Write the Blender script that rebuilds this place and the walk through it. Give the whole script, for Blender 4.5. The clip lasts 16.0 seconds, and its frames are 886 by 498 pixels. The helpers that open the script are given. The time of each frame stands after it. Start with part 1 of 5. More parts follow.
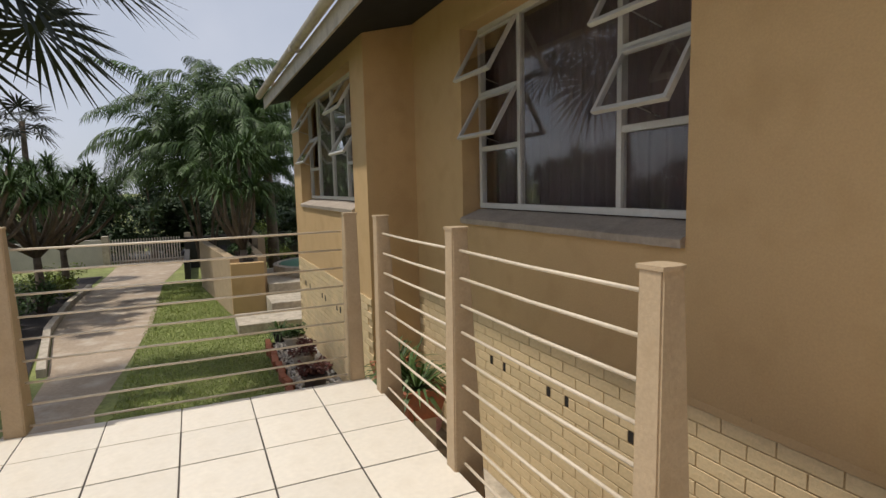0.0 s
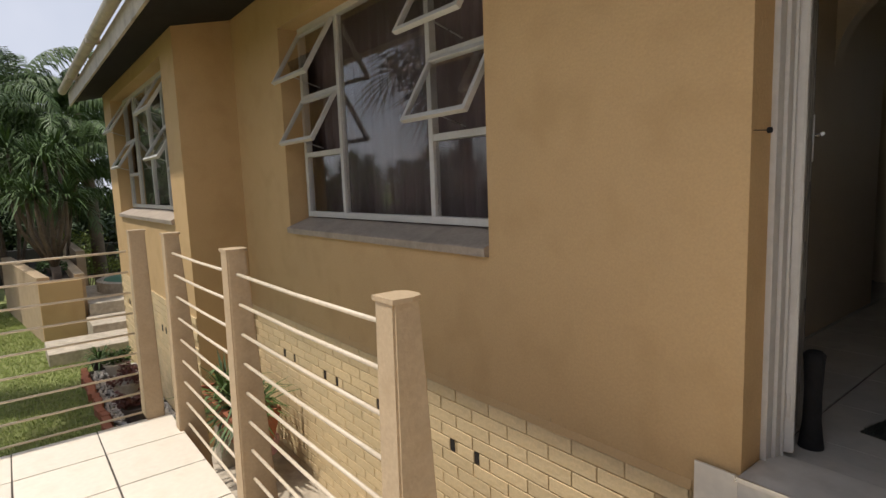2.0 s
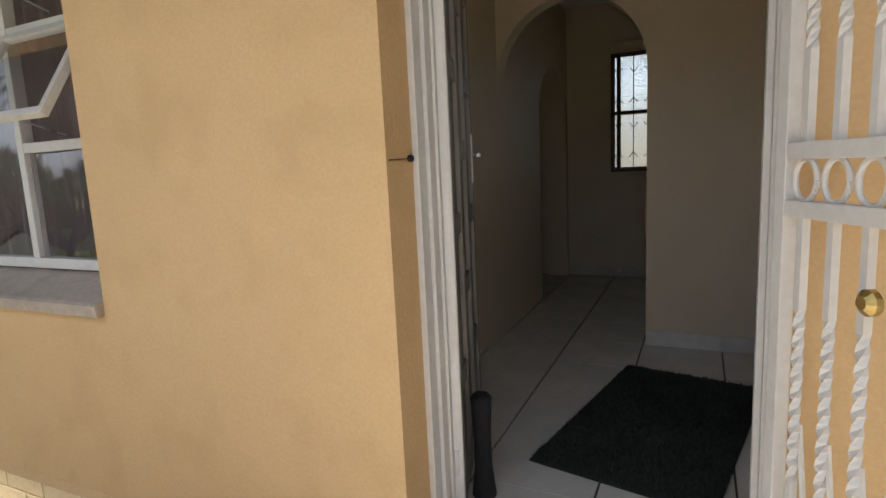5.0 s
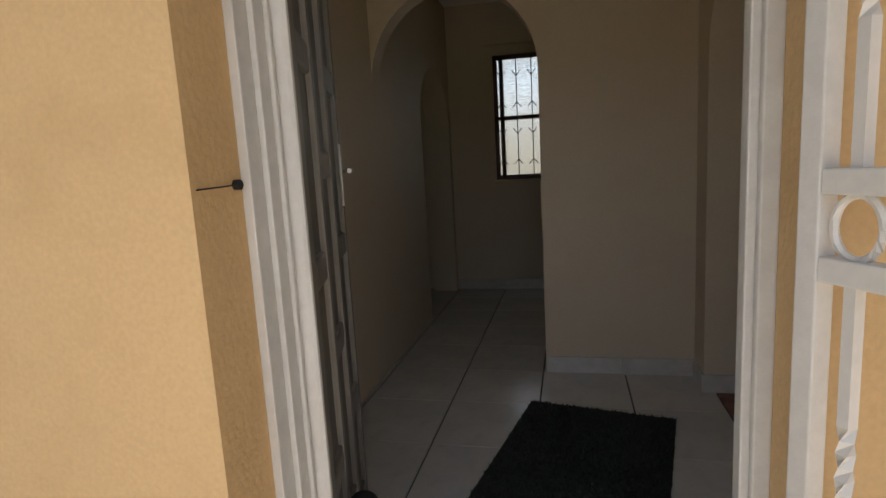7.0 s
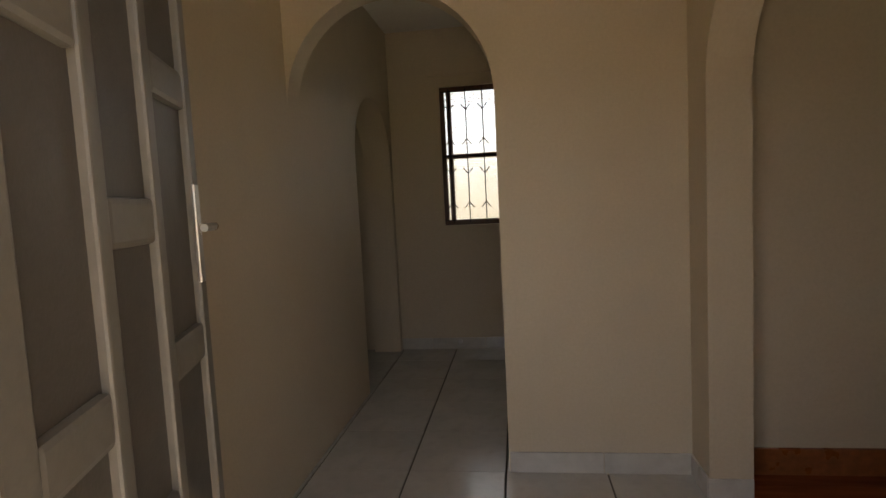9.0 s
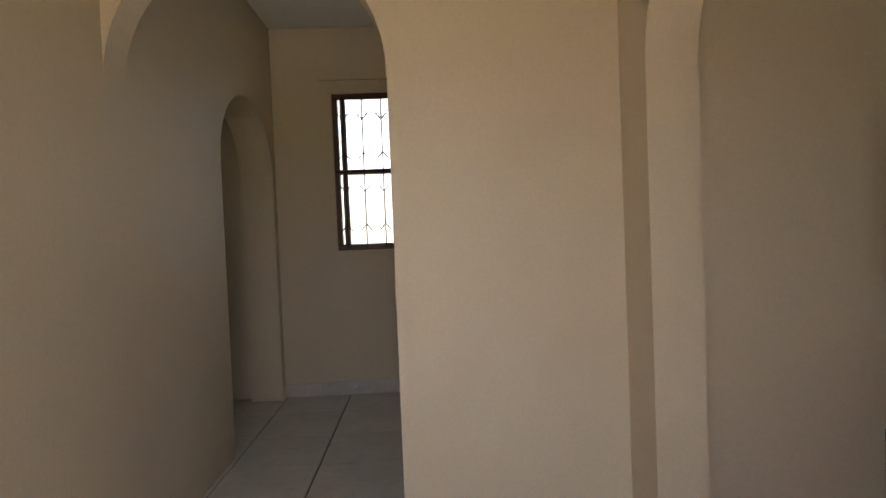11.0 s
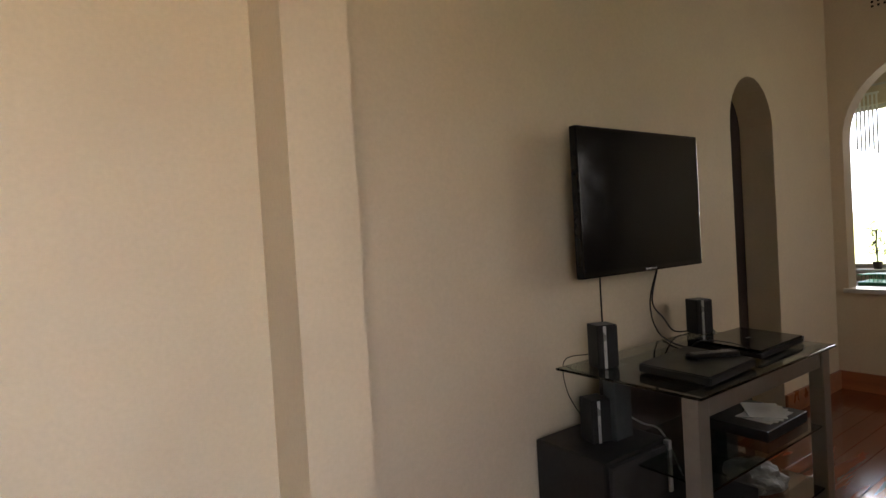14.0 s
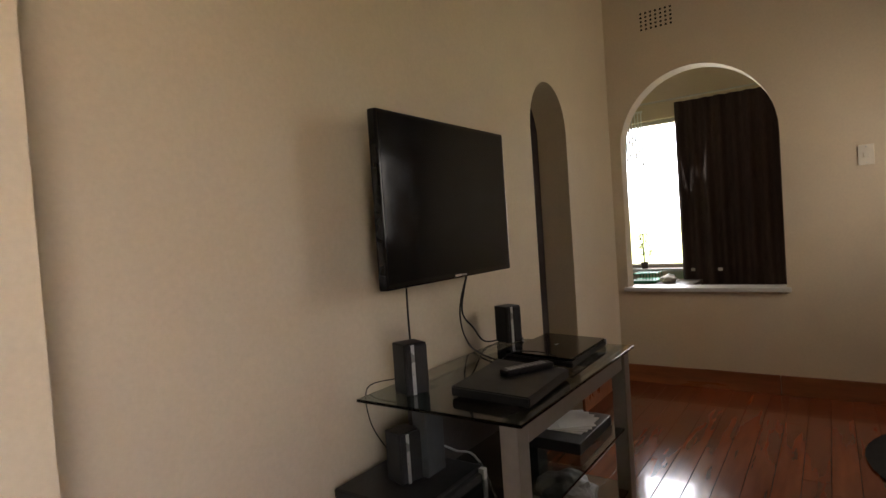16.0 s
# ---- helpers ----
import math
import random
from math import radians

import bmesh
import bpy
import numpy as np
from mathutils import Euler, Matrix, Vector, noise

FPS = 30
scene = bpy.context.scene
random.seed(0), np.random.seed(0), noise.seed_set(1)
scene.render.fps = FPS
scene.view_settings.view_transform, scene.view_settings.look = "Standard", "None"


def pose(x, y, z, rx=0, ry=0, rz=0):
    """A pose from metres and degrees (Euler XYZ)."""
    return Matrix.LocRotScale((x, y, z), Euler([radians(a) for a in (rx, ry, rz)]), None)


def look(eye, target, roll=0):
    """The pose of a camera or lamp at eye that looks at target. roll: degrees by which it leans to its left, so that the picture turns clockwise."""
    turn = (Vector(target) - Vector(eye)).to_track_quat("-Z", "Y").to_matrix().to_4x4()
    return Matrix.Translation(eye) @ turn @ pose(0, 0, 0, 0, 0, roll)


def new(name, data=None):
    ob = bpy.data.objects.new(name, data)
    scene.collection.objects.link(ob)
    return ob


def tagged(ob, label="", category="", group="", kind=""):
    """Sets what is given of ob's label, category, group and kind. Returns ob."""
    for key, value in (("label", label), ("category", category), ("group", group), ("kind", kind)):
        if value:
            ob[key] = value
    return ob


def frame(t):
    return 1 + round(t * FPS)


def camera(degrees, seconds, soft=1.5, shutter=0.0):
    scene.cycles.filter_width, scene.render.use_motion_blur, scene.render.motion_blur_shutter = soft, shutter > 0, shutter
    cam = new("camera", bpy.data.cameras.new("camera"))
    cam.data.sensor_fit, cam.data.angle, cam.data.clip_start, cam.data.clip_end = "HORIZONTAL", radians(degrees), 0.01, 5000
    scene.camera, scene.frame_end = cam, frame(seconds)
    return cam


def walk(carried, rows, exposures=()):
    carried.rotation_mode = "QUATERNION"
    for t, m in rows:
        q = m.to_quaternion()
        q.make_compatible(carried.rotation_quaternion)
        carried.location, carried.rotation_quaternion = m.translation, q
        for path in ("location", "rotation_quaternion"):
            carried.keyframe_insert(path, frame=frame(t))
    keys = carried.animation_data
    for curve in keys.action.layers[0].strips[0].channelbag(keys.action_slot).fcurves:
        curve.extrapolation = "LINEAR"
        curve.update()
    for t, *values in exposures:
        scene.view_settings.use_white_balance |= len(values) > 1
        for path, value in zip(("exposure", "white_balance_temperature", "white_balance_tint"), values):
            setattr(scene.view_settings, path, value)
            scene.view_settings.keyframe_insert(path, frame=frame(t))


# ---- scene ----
cam = camera(77.4, 16.0)
PATH = [
    (0, (0.715, 0.61, 1.309), (-1.098, 1.424, 1.081), -1.4),
    (0.5, (0.714, 0.714, 1.317), (-1.059, 1.611, 1.086), -1.4),
    (1, (0.729, 0.823, 1.332), (-0.991, 1.816, 1.099), -1.8),
    (1.5, (0.77, 0.88, 1.341), (-0.876, 1.992, 1.106), -1.8),
    (2, (0.767, 0.969, 1.361), (-0.795, 2.195, 1.12), -2.1),
    (2.5, (0.759, 1.058, 1.391), (-0.696, 2.406, 1.136), -2.3),
    (3, (0.726, 1.151, 1.407), (-0.605, 2.619, 1.143), -2.4),
    (3.5, (0.726, 1.227, 1.423), (-0.472, 2.804, 1.147), -2.5),
    (4, (0.727, 1.353, 1.444), (-0.349, 3.014, 1.161), -2.5),
    (4.5, (0.724, 1.528, 1.462), (-0.223, 3.266, 1.174), -2.6),
    (5, (0.715, 1.677, 1.478), (-0.127, 3.467, 1.185), -2.7),
    (5.2, (0.694, 1.697, 1.477), (-0.092, 3.514, 1.194), -2.5),
    (7.3, (0.539, 2.336, 1.538), (0.121, 4.269, 1.243), -3.2),
    (7.5, (0.535, 2.416, 1.545), (0.136, 4.356, 1.268), -3.1),
    (8, (0.527, 2.624, 1.564), (0.167, 4.578, 1.339), -3.2),
    (8.5, (0.492, 2.765, 1.557), (0.18, 4.732, 1.372), -3.0),
    (9, (0.461, 2.959, 1.555), (0.194, 4.934, 1.386), -2.9),
    (9.2, (0.481, 3.015, 1.541), (0.214, 4.991, 1.39), -3.0),
    (11.5, (0.496, 3.692, 1.415), (0.682, 5.682, 1.377), -2.2),
    (12, (0.562, 3.757, 1.39), (0.852, 5.735, 1.37), -2.3),
    (12.5, (0.666, 3.844, 1.396), (1.135, 5.788, 1.382), -2.5),
    (13, (0.662, 3.966, 1.414), (1.392, 5.828, 1.394), -2.8),
    (13.5, (0.705, 4.082, 1.432), (1.697, 5.818, 1.399), -3.3),
    (14, (0.769, 4.113, 1.419), (1.929, 5.742, 1.376), -3.4),
    (14.5, (0.859, 4.173, 1.407), (2.145, 5.703, 1.351), -3.6),
    (15, (0.949, 4.25, 1.402), (2.364, 5.661, 1.342), -3.7),
    (15.5, (1.022, 4.301, 1.395), (2.545, 5.596, 1.339), -3.9),
    (16, (1.079, 4.35, 1.4), (2.715, 5.499, 1.342), -3.9),
]
EXPOSURES = [(0, -0.2, 6450, 12), (1.5, -0.05, 6550, 13), (3.5, 0.62, 6400, 11), (5.2, 1.08, 6200, 10), (7.3, 1.08, 6450, 12), (8, 1.28, 6700, 13), (9.2, 2.2, 7300, 15), (11.5, 3.2, 6450, 14), (13.5, 3.68, 6500, 14), (14.5, 3.75, 6500, 14), (16, 3.97, 6700, 15)]
walk(cam, [(t, look(e, a, r)) for t, e, a, r in PATH], EXPOSURES)

# ---- world, sun and window light ----
SUN_EL, SUN_DIR = 69.0, (-0.17, -0.985)
world = bpy.data.worlds.new("sky")
scene.world = world
world.use_nodes = True
wn, wl = world.node_tree.nodes, world.node_tree.links
sky = wn.new("ShaderNodeTexSky")
sky.sky_type = "NISHITA"
sky.sun_disc = False
sky.sun_elevation = radians(SUN_EL)
sky.sun_rotation = math.atan2(SUN_DIR[0], SUN_DIR[1])
sky.air_density, sky.dust_density, sky.ozone_density = 1.0, 1.0, 1.0
haze = wn.new("ShaderNodeMix")                    # thin bright cloud over the blue
haze.data_type = "RGBA"
cloud = wn.new("ShaderNodeTexNoise")
cloud.inputs["Scale"].default_value, cloud.inputs["Detail"].default_value = 2.2, 5
wco = wn.new("ShaderNodeTexCoord")
wl.new(wco.outputs["Generated"], cloud.inputs["Vector"])
cr = wn.new("ShaderNodeMapRange")
cr.inputs[1].default_value, cr.inputs[2].default_value, cr.inputs[3].default_value, cr.inputs[4].default_value = 0.35, 0.65, 0.55, 0.9
wl.new(cloud.outputs[0], cr.inputs[0])
wl.new(cr.outputs[0], haze.inputs[0])
wl.new(sky.outputs[0], haze.inputs[6])
haze.inputs[7].default_value = (6.7, 7.1, 8.0, 1)
wl.new(haze.outputs[2], wn["Background"].inputs[0])
wn["Background"].inputs[1].default_value = 0.104
sun = new("sun", bpy.data.lights.new("sun", "SUN"))
sun.data.energy, sun.data.angle, sun.data.color = 3.7, radians(1.5), (1.0, 0.95, 0.86)
sun.matrix_world = look((SUN_DIR[0] * 30, SUN_DIR[1] * 30, 30 * math.hypot(*SUN_DIR) * math.tan(radians(SUN_EL))), (0, 0, 0))


def window_light(name, m, w, h, power):
    lamp = new(name, bpy.data.lights.new(name, "AREA"))
    lamp.data.shape, lamp.data.size, lamp.data.size_y, lamp.data.energy = "RECTANGLE", w, h, power
    lamp.data.color = (1.0, 0.95, 0.87)
    lamp.matrix_world = m
    return lamp


window_light("lounge_window_light", look((4.45, 3.46, 1.75), (4.45, 5.5, 1.5)), 0.8, 0.7, 0.5)
window_light("kitchen_window_light", look((7.0, 5.75, 1.7), (5.0, 5.6, 1.4)), 0.8, 1.4, 1.1)
window_light("passage_window_light", look((0.3, 7.98, 1.97), (0.2, 6.0, 1.0)), 0.8, 1.2, 0.03)


# ---- materials ----
def ramp(nt, fac, stops):
    r = nt.nodes.new("ShaderNodeValToRGB")
    while len(r.color_ramp.elements) < len(stops):
        r.color_ramp.elements.new(0.5)
    for el, (p, c) in zip(r.color_ramp.elements, stops):
        el.position, el.color = p, (*c, 1)
    nt.links.new(fac, r.inputs[0])
    return r.outputs[0]


def shade(c, k):
    return tuple(min(1.0, v * k) for v in c)


def material(name, color, rough=0.6, metal=0.0, vary=0.12, grain=40.0, blotch=2.0, bump=0.1, bump_scale=120.0, spread=0.0, dirt=None, dirt_amount=0.5, stretch=(1, 1, 1), coat=0.0, spec=0.5):
    """Base colour with fine grain and large blotches, optional dirt patches, tint spread from piece to piece, and bump."""
    mt = bpy.data.materials.new(name)
    mt.use_nodes = True
    nt = mt.node_tree
    n, l = nt.nodes, nt.links
    b = n["Principled BSDF"]
    b.inputs["Roughness"].default_value = rough
    b.inputs["Metallic"].default_value = metal
    b.inputs["Coat Weight"].default_value = coat
    b.inputs["Specular IOR Level"].default_value = spec
    tc = n.new("ShaderNodeTexCoord")
    mp = n.new("ShaderNodeMapping")
    mp.inputs["Scale"].default_value = stretch
    l.new(tc.outputs["Object"], mp.inputs[0])

    def noise_node(scale, detail=4):
        t = n.new("ShaderNodeTexNoise")
        t.inputs["Scale"].default_value, t.inputs["Detail"].default_value = scale, detail
        l.new(mp.outputs[0], t.inputs["Vector"])
        return t.outputs[0]

    def mix(kind, fac, a, c):
        m = n.new("ShaderNodeMix")
        m.data_type, m.blend_type = "RGBA", kind
        if isinstance(fac, (int, float)):
            m.inputs[0].default_value = fac
        else:
            l.new(fac, m.inputs[0])
        for sock, v in ((m.inputs[6], a), (m.inputs[7], c)):
            if isinstance(v, tuple):
                sock.default_value = (*v, 1)
            else:
                l.new(v, sock)
        return m.outputs[2]

    fine = ramp(nt, noise_node(grain), [(0.3, shade(color, 1 - vary)), (0.7, shade(color, 1 + vary * 0.6))])
    big = ramp(nt, noise_node(blotch, 6), [(0.35, (1 - vary * 1.2,) * 3), (0.65, (1, 1, 1))])
    col = mix("MULTIPLY", 0.9, fine, big)
    if dirt:
        d = ramp(nt, noise_node(blotch * 2.3 + 0.7, 8), [(0.5, (0, 0, 0)), (0.72, (dirt_amount,) * 3)])
        col = mix("MIX", d, col, dirt)
    if spread:
        oi = n.new("ShaderNodeObjectInfo")
        gi = n.new("ShaderNodeNewGeometry")
        ad = n.new("ShaderNodeMath")
        ad.operation = "ADD"
        l.new(oi.outputs["Random"], ad.inputs[0])
        l.new(gi.outputs["Random Per Island"], ad.inputs[1])
        fr = n.new("ShaderNodeMath")
        fr.operation = "FRACT"
        l.new(ad.outputs[0], fr.inputs[0])
        t = ramp(nt, fr.outputs[0], [(0, (1 - spread,) * 3), (1, (1 + spread * 0.4, 1 + spread * 0.3, 1 + spread * 0.2))])
        col = mix("MULTIPLY", 1.0, col, t)
    l.new(col, b.inputs["Base Color"])
    rr = n.new("ShaderNodeMapRange")
    rr.inputs[3].default_value, rr.inputs[4].default_value = max(0.02, rough - 0.1), min(1.0, rough + 0.1)
    l.new(noise_node(blotch * 4 + 3), rr.inputs[0])
    l.new(rr.outputs[0], b.inputs["Roughness"])
    if bump:
        bp = n.new("ShaderNodeBump")
        bp.inputs["Strength"].default_value, bp.inputs["Distance"].default_value = bump, 0.01
        l.new(noise_node(bump_scale, 6), bp.inputs["Height"])
        l.new(bp.outputs[0], b.inputs["Normal"])
    return mt


def glass(name, tint=(1, 1, 1), rough=0.0, ior=1.45, bump=0.0, stretch=(1, 1, 1), scale=60):
    mt = bpy.data.materials.new(name)
    mt.use_nodes = True
    n, l = mt.node_tree.nodes, mt.node_tree.links
    b = n["Principled BSDF"]
    b.inputs["Base Color"].default_value = (*tint, 1)
    b.inputs["Transmission Weight"].default_value = 1.0
    b.inputs["Roughness"].default_value = rough
    b.inputs["IOR"].default_value = ior
    if bump:
        tc, mp, t, bp = n.new("ShaderNodeTexCoord"), n.new("ShaderNodeMapping"), n.new("ShaderNodeTexNoise"), n.new("ShaderNodeBump")
        mp.inputs["Scale"].default_value = stretch
        l.new(tc.outputs["Object"], mp.inputs[0])
        l.new(mp.outputs[0], t.inputs["Vector"])
        t.inputs["Scale"].default_value = scale
        bp.inputs["Strength"].default_value, bp.inputs["Distance"].default_value = bump, 0.02
        l.new(t.outputs[0], bp.inputs["Height"])
        l.new(bp.outputs[0], b.inputs["Normal"])
    return mt


M_WALL = material("ochre_plaster", (0.56, 0.375, 0.18), 0.75, vary=0.06, grain=90, blotch=1.1, bump=0.25, bump_scale=60, dirt=(0.40, 0.25, 0.10), dirt_amount=0.35)
M_BRICK = material("painted_brick", (0.70, 0.54, 0.31), 0.7, vary=0.10, grain=60, blotch=3, bump=0.35, bump_scale=50, spread=0.10, dirt=(0.50, 0.36, 0.17), dirt_amount=0.4)
M_MORTAR = material("brick_joint", (0.50, 0.36, 0.19), 0.9, vary=0.2, bump=0.4)
# Near-black fill that stands for the shade inside small holes.
M_HOLE = material("hole_shade_dark", (0.02, 0.015, 0.01), 0.95, vary=0.2, bump=0)
M_POST = material("beige_painted_concrete", (0.46, 0.345, 0.215), 0.7, vary=0.08, grain=80, blotch=4, bump=0.2, bump_scale=70, dirt=(0.34, 0.24, 0.13), dirt_amount=0.4)
M_ROD = material("cream_painted_steel", (0.66, 0.56, 0.42), 0.45, vary=0.08, bump=0.05)
M_PATIO = material("patio_tile", (0.78, 0.71, 0.59), 0.33, vary=0.05, grain=30, blotch=2.5, bump=0.04, spread=0.05, dirt=(0.52, 0.44, 0.32), dirt_amount=0.25)
M_GROUT = material("dark_grout", (0.09, 0.075, 0.06), 0.9, vary=0.25, bump=0.2)
M_WHITE = material("white_painted_metal", (0.56, 0.54, 0.50), 0.4, vary=0.06, bump=0.06, dirt=(0.45, 0.40, 0.33), dirt_amount=0.3)
M_SILL = material("grey_sill_paint", (0.40, 0.33, 0.26), 0.7, vary=0.12, bump=0.2, dirt=(0.2, 0.17, 0.14))
# Near-black colour carries the shade under the eaves.
M_SOFFIT = material("shaded_timber_soffit", (0.012, 0.010, 0.009), 0.95, vary=0.3, bump=0.2)
M_GUTTER = material("cream_gutter", (0.50, 0.44, 0.35), 0.5, vary=0.12, bump=0.1, dirt=(0.22, 0.18, 0.13), dirt_amount=0.6)
M_ROOF = material("roof_tile", (0.22, 0.09, 0.06), 0.8, vary=0.25, bump=0.3)
M_IN = material("cream_wall_paint", (0.60, 0.50, 0.355), 0.55, vary=0.04, grain=70, blotch=0.9, bump=0.12, bump_scale=30, dirt=(0.52, 0.42, 0.30), dirt_amount=0.35)
M_CEIL = material("white_ceiling", (0.75, 0.73, 0.68), 0.8, vary=0.04)
M_FTILE = material("marbled_floor_tile", (0.60, 0.57, 0.51), 0.16, vary=0.10, grain=9, blotch=3.5, bump=0.02, spread=0.05, dirt=(0.42, 0.38, 0.32), dirt_amount=0.5)
M_WOOD = material("polished_red_wood", (0.26, 0.062, 0.022), 0.18, vary=0.28, grain=22, blotch=3, bump=0.06, bump_scale=25, spread=0.22, stretch=(0.12, 1, 1), coat=0.3)
M_SKIRT = material("varnished_wood_skirting", (0.30, 0.10, 0.035), 0.3, vary=0.25, grain=25, bump=0.05, stretch=(1, 0.15, 1), spread=0.1)
M_FRAMEWOOD = material("dark_wood_frame", (0.12, 0.05, 0.025), 0.45, vary=0.25, bump=0.1)
M_DARKSHEET = material("dark_brown_sheet", (0.03, 0.016, 0.012), 0.4, vary=0.25, bump=0.1)
# White door bars and grey panels, coloured dark for the leaf's shaded face.
M_LEAFBAR_SHADE = material("shaded_door_bars", (0.20, 0.18, 0.15), 0.45, vary=0.06, bump=0.06)
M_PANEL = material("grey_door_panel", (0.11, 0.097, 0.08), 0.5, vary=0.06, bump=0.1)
M_BRASS = material("worn_brass", (0.50, 0.36, 0.13), 0.35, metal=0.9, vary=0.2)
M_STEEL = material("brushed_steel", (0.60, 0.58, 0.55), 0.3, metal=0.9, vary=0.1, bump=0.02)
M_BLACK = material("black_plastic", (0.018, 0.017, 0.017), 0.4, vary=0.2, bump=0.03)
M_GLOSS = material("black_gloss_plastic", (0.012, 0.011, 0.011), 0.12, vary=0.2, bump=0)
M_SCREEN = material("tv_screen", (0.008, 0.008, 0.009), 0.10, vary=0.1, bump=0)
M_GRILLE = material("speaker_cloth", (0.022, 0.02, 0.019), 0.9, vary=0.3, grain=400, bump=0.4, bump_scale=600)
M_SILVER = material("silver_plastic", (0.52, 0.52, 0.52), 0.3, metal=0.5, vary=0.06, bump=0)
M_DARKLEG = material("dark_grey_leg_paint", (0.045, 0.05, 0.05), 0.5, vary=0.1, bump=0.03)
M_BAG = material("dull_plastic_film", (0.22, 0.21, 0.20), 0.4, vary=0.2, bump=0.2)
M_STAND = material("grey_stand_paint", (0.21, 0.185, 0.155), 0.35, metal=0.3, vary=0.06, bump=0.03)
M_RED = material("red_plastic", (0.45, 0.03, 0.03), 0.4, vary=0.1, bump=0)
M_RUBBER = material("grey_print", (0.35, 0.35, 0.34), 0.5, bump=0)
M_MAT = material("dark_green_matting", (0.035, 0.042, 0.032), 0.95, vary=0.4, grain=180, bump=0.5, bump_scale=200, spread=0.4)
M_CLOTH = material("dark_cloth", (0.012, 0.011, 0.011), 0.9, vary=0.3, bump=0.3, bump_scale=200)
M_CURTAIN = material("dark_brown_curtain", (0.045, 0.026, 0.022), 0.85, vary=0.25, grain=60, blotch=3, bump=0.3, bump_scale=150, stretch=(1, 1, 0.2))
M_NET = material("pale_net_curtain", (0.19, 0.145, 0.14), 0.9, vary=0.1, grain=60, bump=0.3, stretch=(1, 1, 0.1))
M_PAPER = material("white_paper", (0.75, 0.74, 0.72), 0.7, vary=0.05, bump=0)
M_GREENP = material("green_plastic", (0.02, 0.22, 0.10), 0.4, vary=0.1, bump=0)
M_SWITCH = material("ivory_switch", (0.70, 0.64, 0.52), 0.35, vary=0.03, bump=0)
for m, level in ((M_SCREEN, 0.2), (M_BLACK, 0.25), (M_GLOSS, 0.3)):
    m.node_tree.nodes["Principled BSDF"].inputs["Specular IOR Level"].default_value = level
M_STRIPE = material("white_blind_slat", (0.8, 0.8, 0.78), 0.6, vary=0.05, bump=0)
M_GLASS = glass("window_glass")
M_TGLASS = glass("table_glass", (0.50, 0.56, 0.54))
M_REED = glass("reeded_glass", (0.9, 0.95, 0.92), 0.25, bump=0.5, stretch=(0.15, 1, 1), scale=90)
M_LAWN = material("lawn_soil", (0.26, 0.29, 0.09), 0.95, vary=0.35, grain=14, blotch=0.6, bump=0.4, dirt=(0.17, 0.17, 0.06), dirt_amount=0.7)
M_GRASS = material("grass_blade", (0.34, 0.42, 0.12), 0.7, vary=0.2, blotch=0.5, bump=0, spread=0.35)
M_DRIVE = material("worn_concrete_drive", (0.40, 0.31, 0.22), 0.85, vary=0.16, grain=18, blotch=0.7, bump=0.3, bump_scale=20, dirt=(0.52, 0.45, 0.36), dirt_amount=0.7)
M_ROAD = material("asphalt_road", (0.09, 0.085, 0.085), 0.85, vary=0.2, bump=0.2)
M_CONC = material("rough_concrete", (0.50, 0.43, 0.33), 0.85, vary=0.2, grain=12, blotch=2, bump=0.4, dirt=(0.2, 0.17, 0.12))
M_PALEWALL = material("pale_boundary_wall", (0.48, 0.44, 0.38), 0.85, vary=0.12, bump=0.2)
M_DARKWALL = material("dark_vibracrete_wall", (0.05, 0.046, 0.042), 0.9, vary=0.3, bump=0.3)
M_TREE = material("tree_leaf", (0.035, 0.07, 0.018), 0.7, vary=0.2, bump=0, spread=0.5)
M_LEAF = material("dark_leaf", (0.06, 0.12, 0.022), 0.7, vary=0.2, bump=0, spread=0.5)
M_PALM = material("palm_leaflet", (0.07, 0.13, 0.026), 0.6, vary=0.2, bump=0, spread=0.5)
M_FAN = material("fan_palm_leaf", (0.02, 0.028, 0.013), 0.55, vary=0.2, bump=0, spread=0.35)
M_LIME = material("yellow_green_leaf", (0.20, 0.27, 0.03), 0.55, vary=0.2, bump=0, spread=0.35)
M_BARK = material("grey_bark", (0.16, 0.12, 0.085), 0.9, vary=0.3, grain=25, bump=0.6, bump_scale=30, stretch=(1, 1, 3))
M_SOIL = material("dark_soil", (0.035, 0.025, 0.018), 0.95, vary=0.4, bump=0.5)
M_TERRA = material("terracotta", (0.34, 0.11, 0.05), 0.75, vary=0.2, bump=0.2, dirt=(0.2, 0.1, 0.06))
M_POTDARK = material("dark_pot", (0.05, 0.035, 0.028), 0.6, vary=0.2, bump=0.1)
M_PEBBLE = material("white_pebble", (0.62, 0.58, 0.52), 0.7, vary=0.1, spread=0.35, bump=0.1)
M_REDLEAF = material("reddish_leaf", (0.16, 0.05, 0.035), 0.6, vary=0.2, bump=0, spread=0.4)
M_POOL = material("green_cover", (0.03, 0.14, 0.07), 0.5, vary=0.15, bump=0.1)
M_PINK = material("pink_plastic_bag", (0.55, 0.30, 0.32), 0.5, vary=0.2, grain=30, bump=0.4, bump_scale=25)
M_BUCKET = material("white_plastic", (0.65, 0.63, 0.6), 0.45, vary=0.06, bump=0.05)


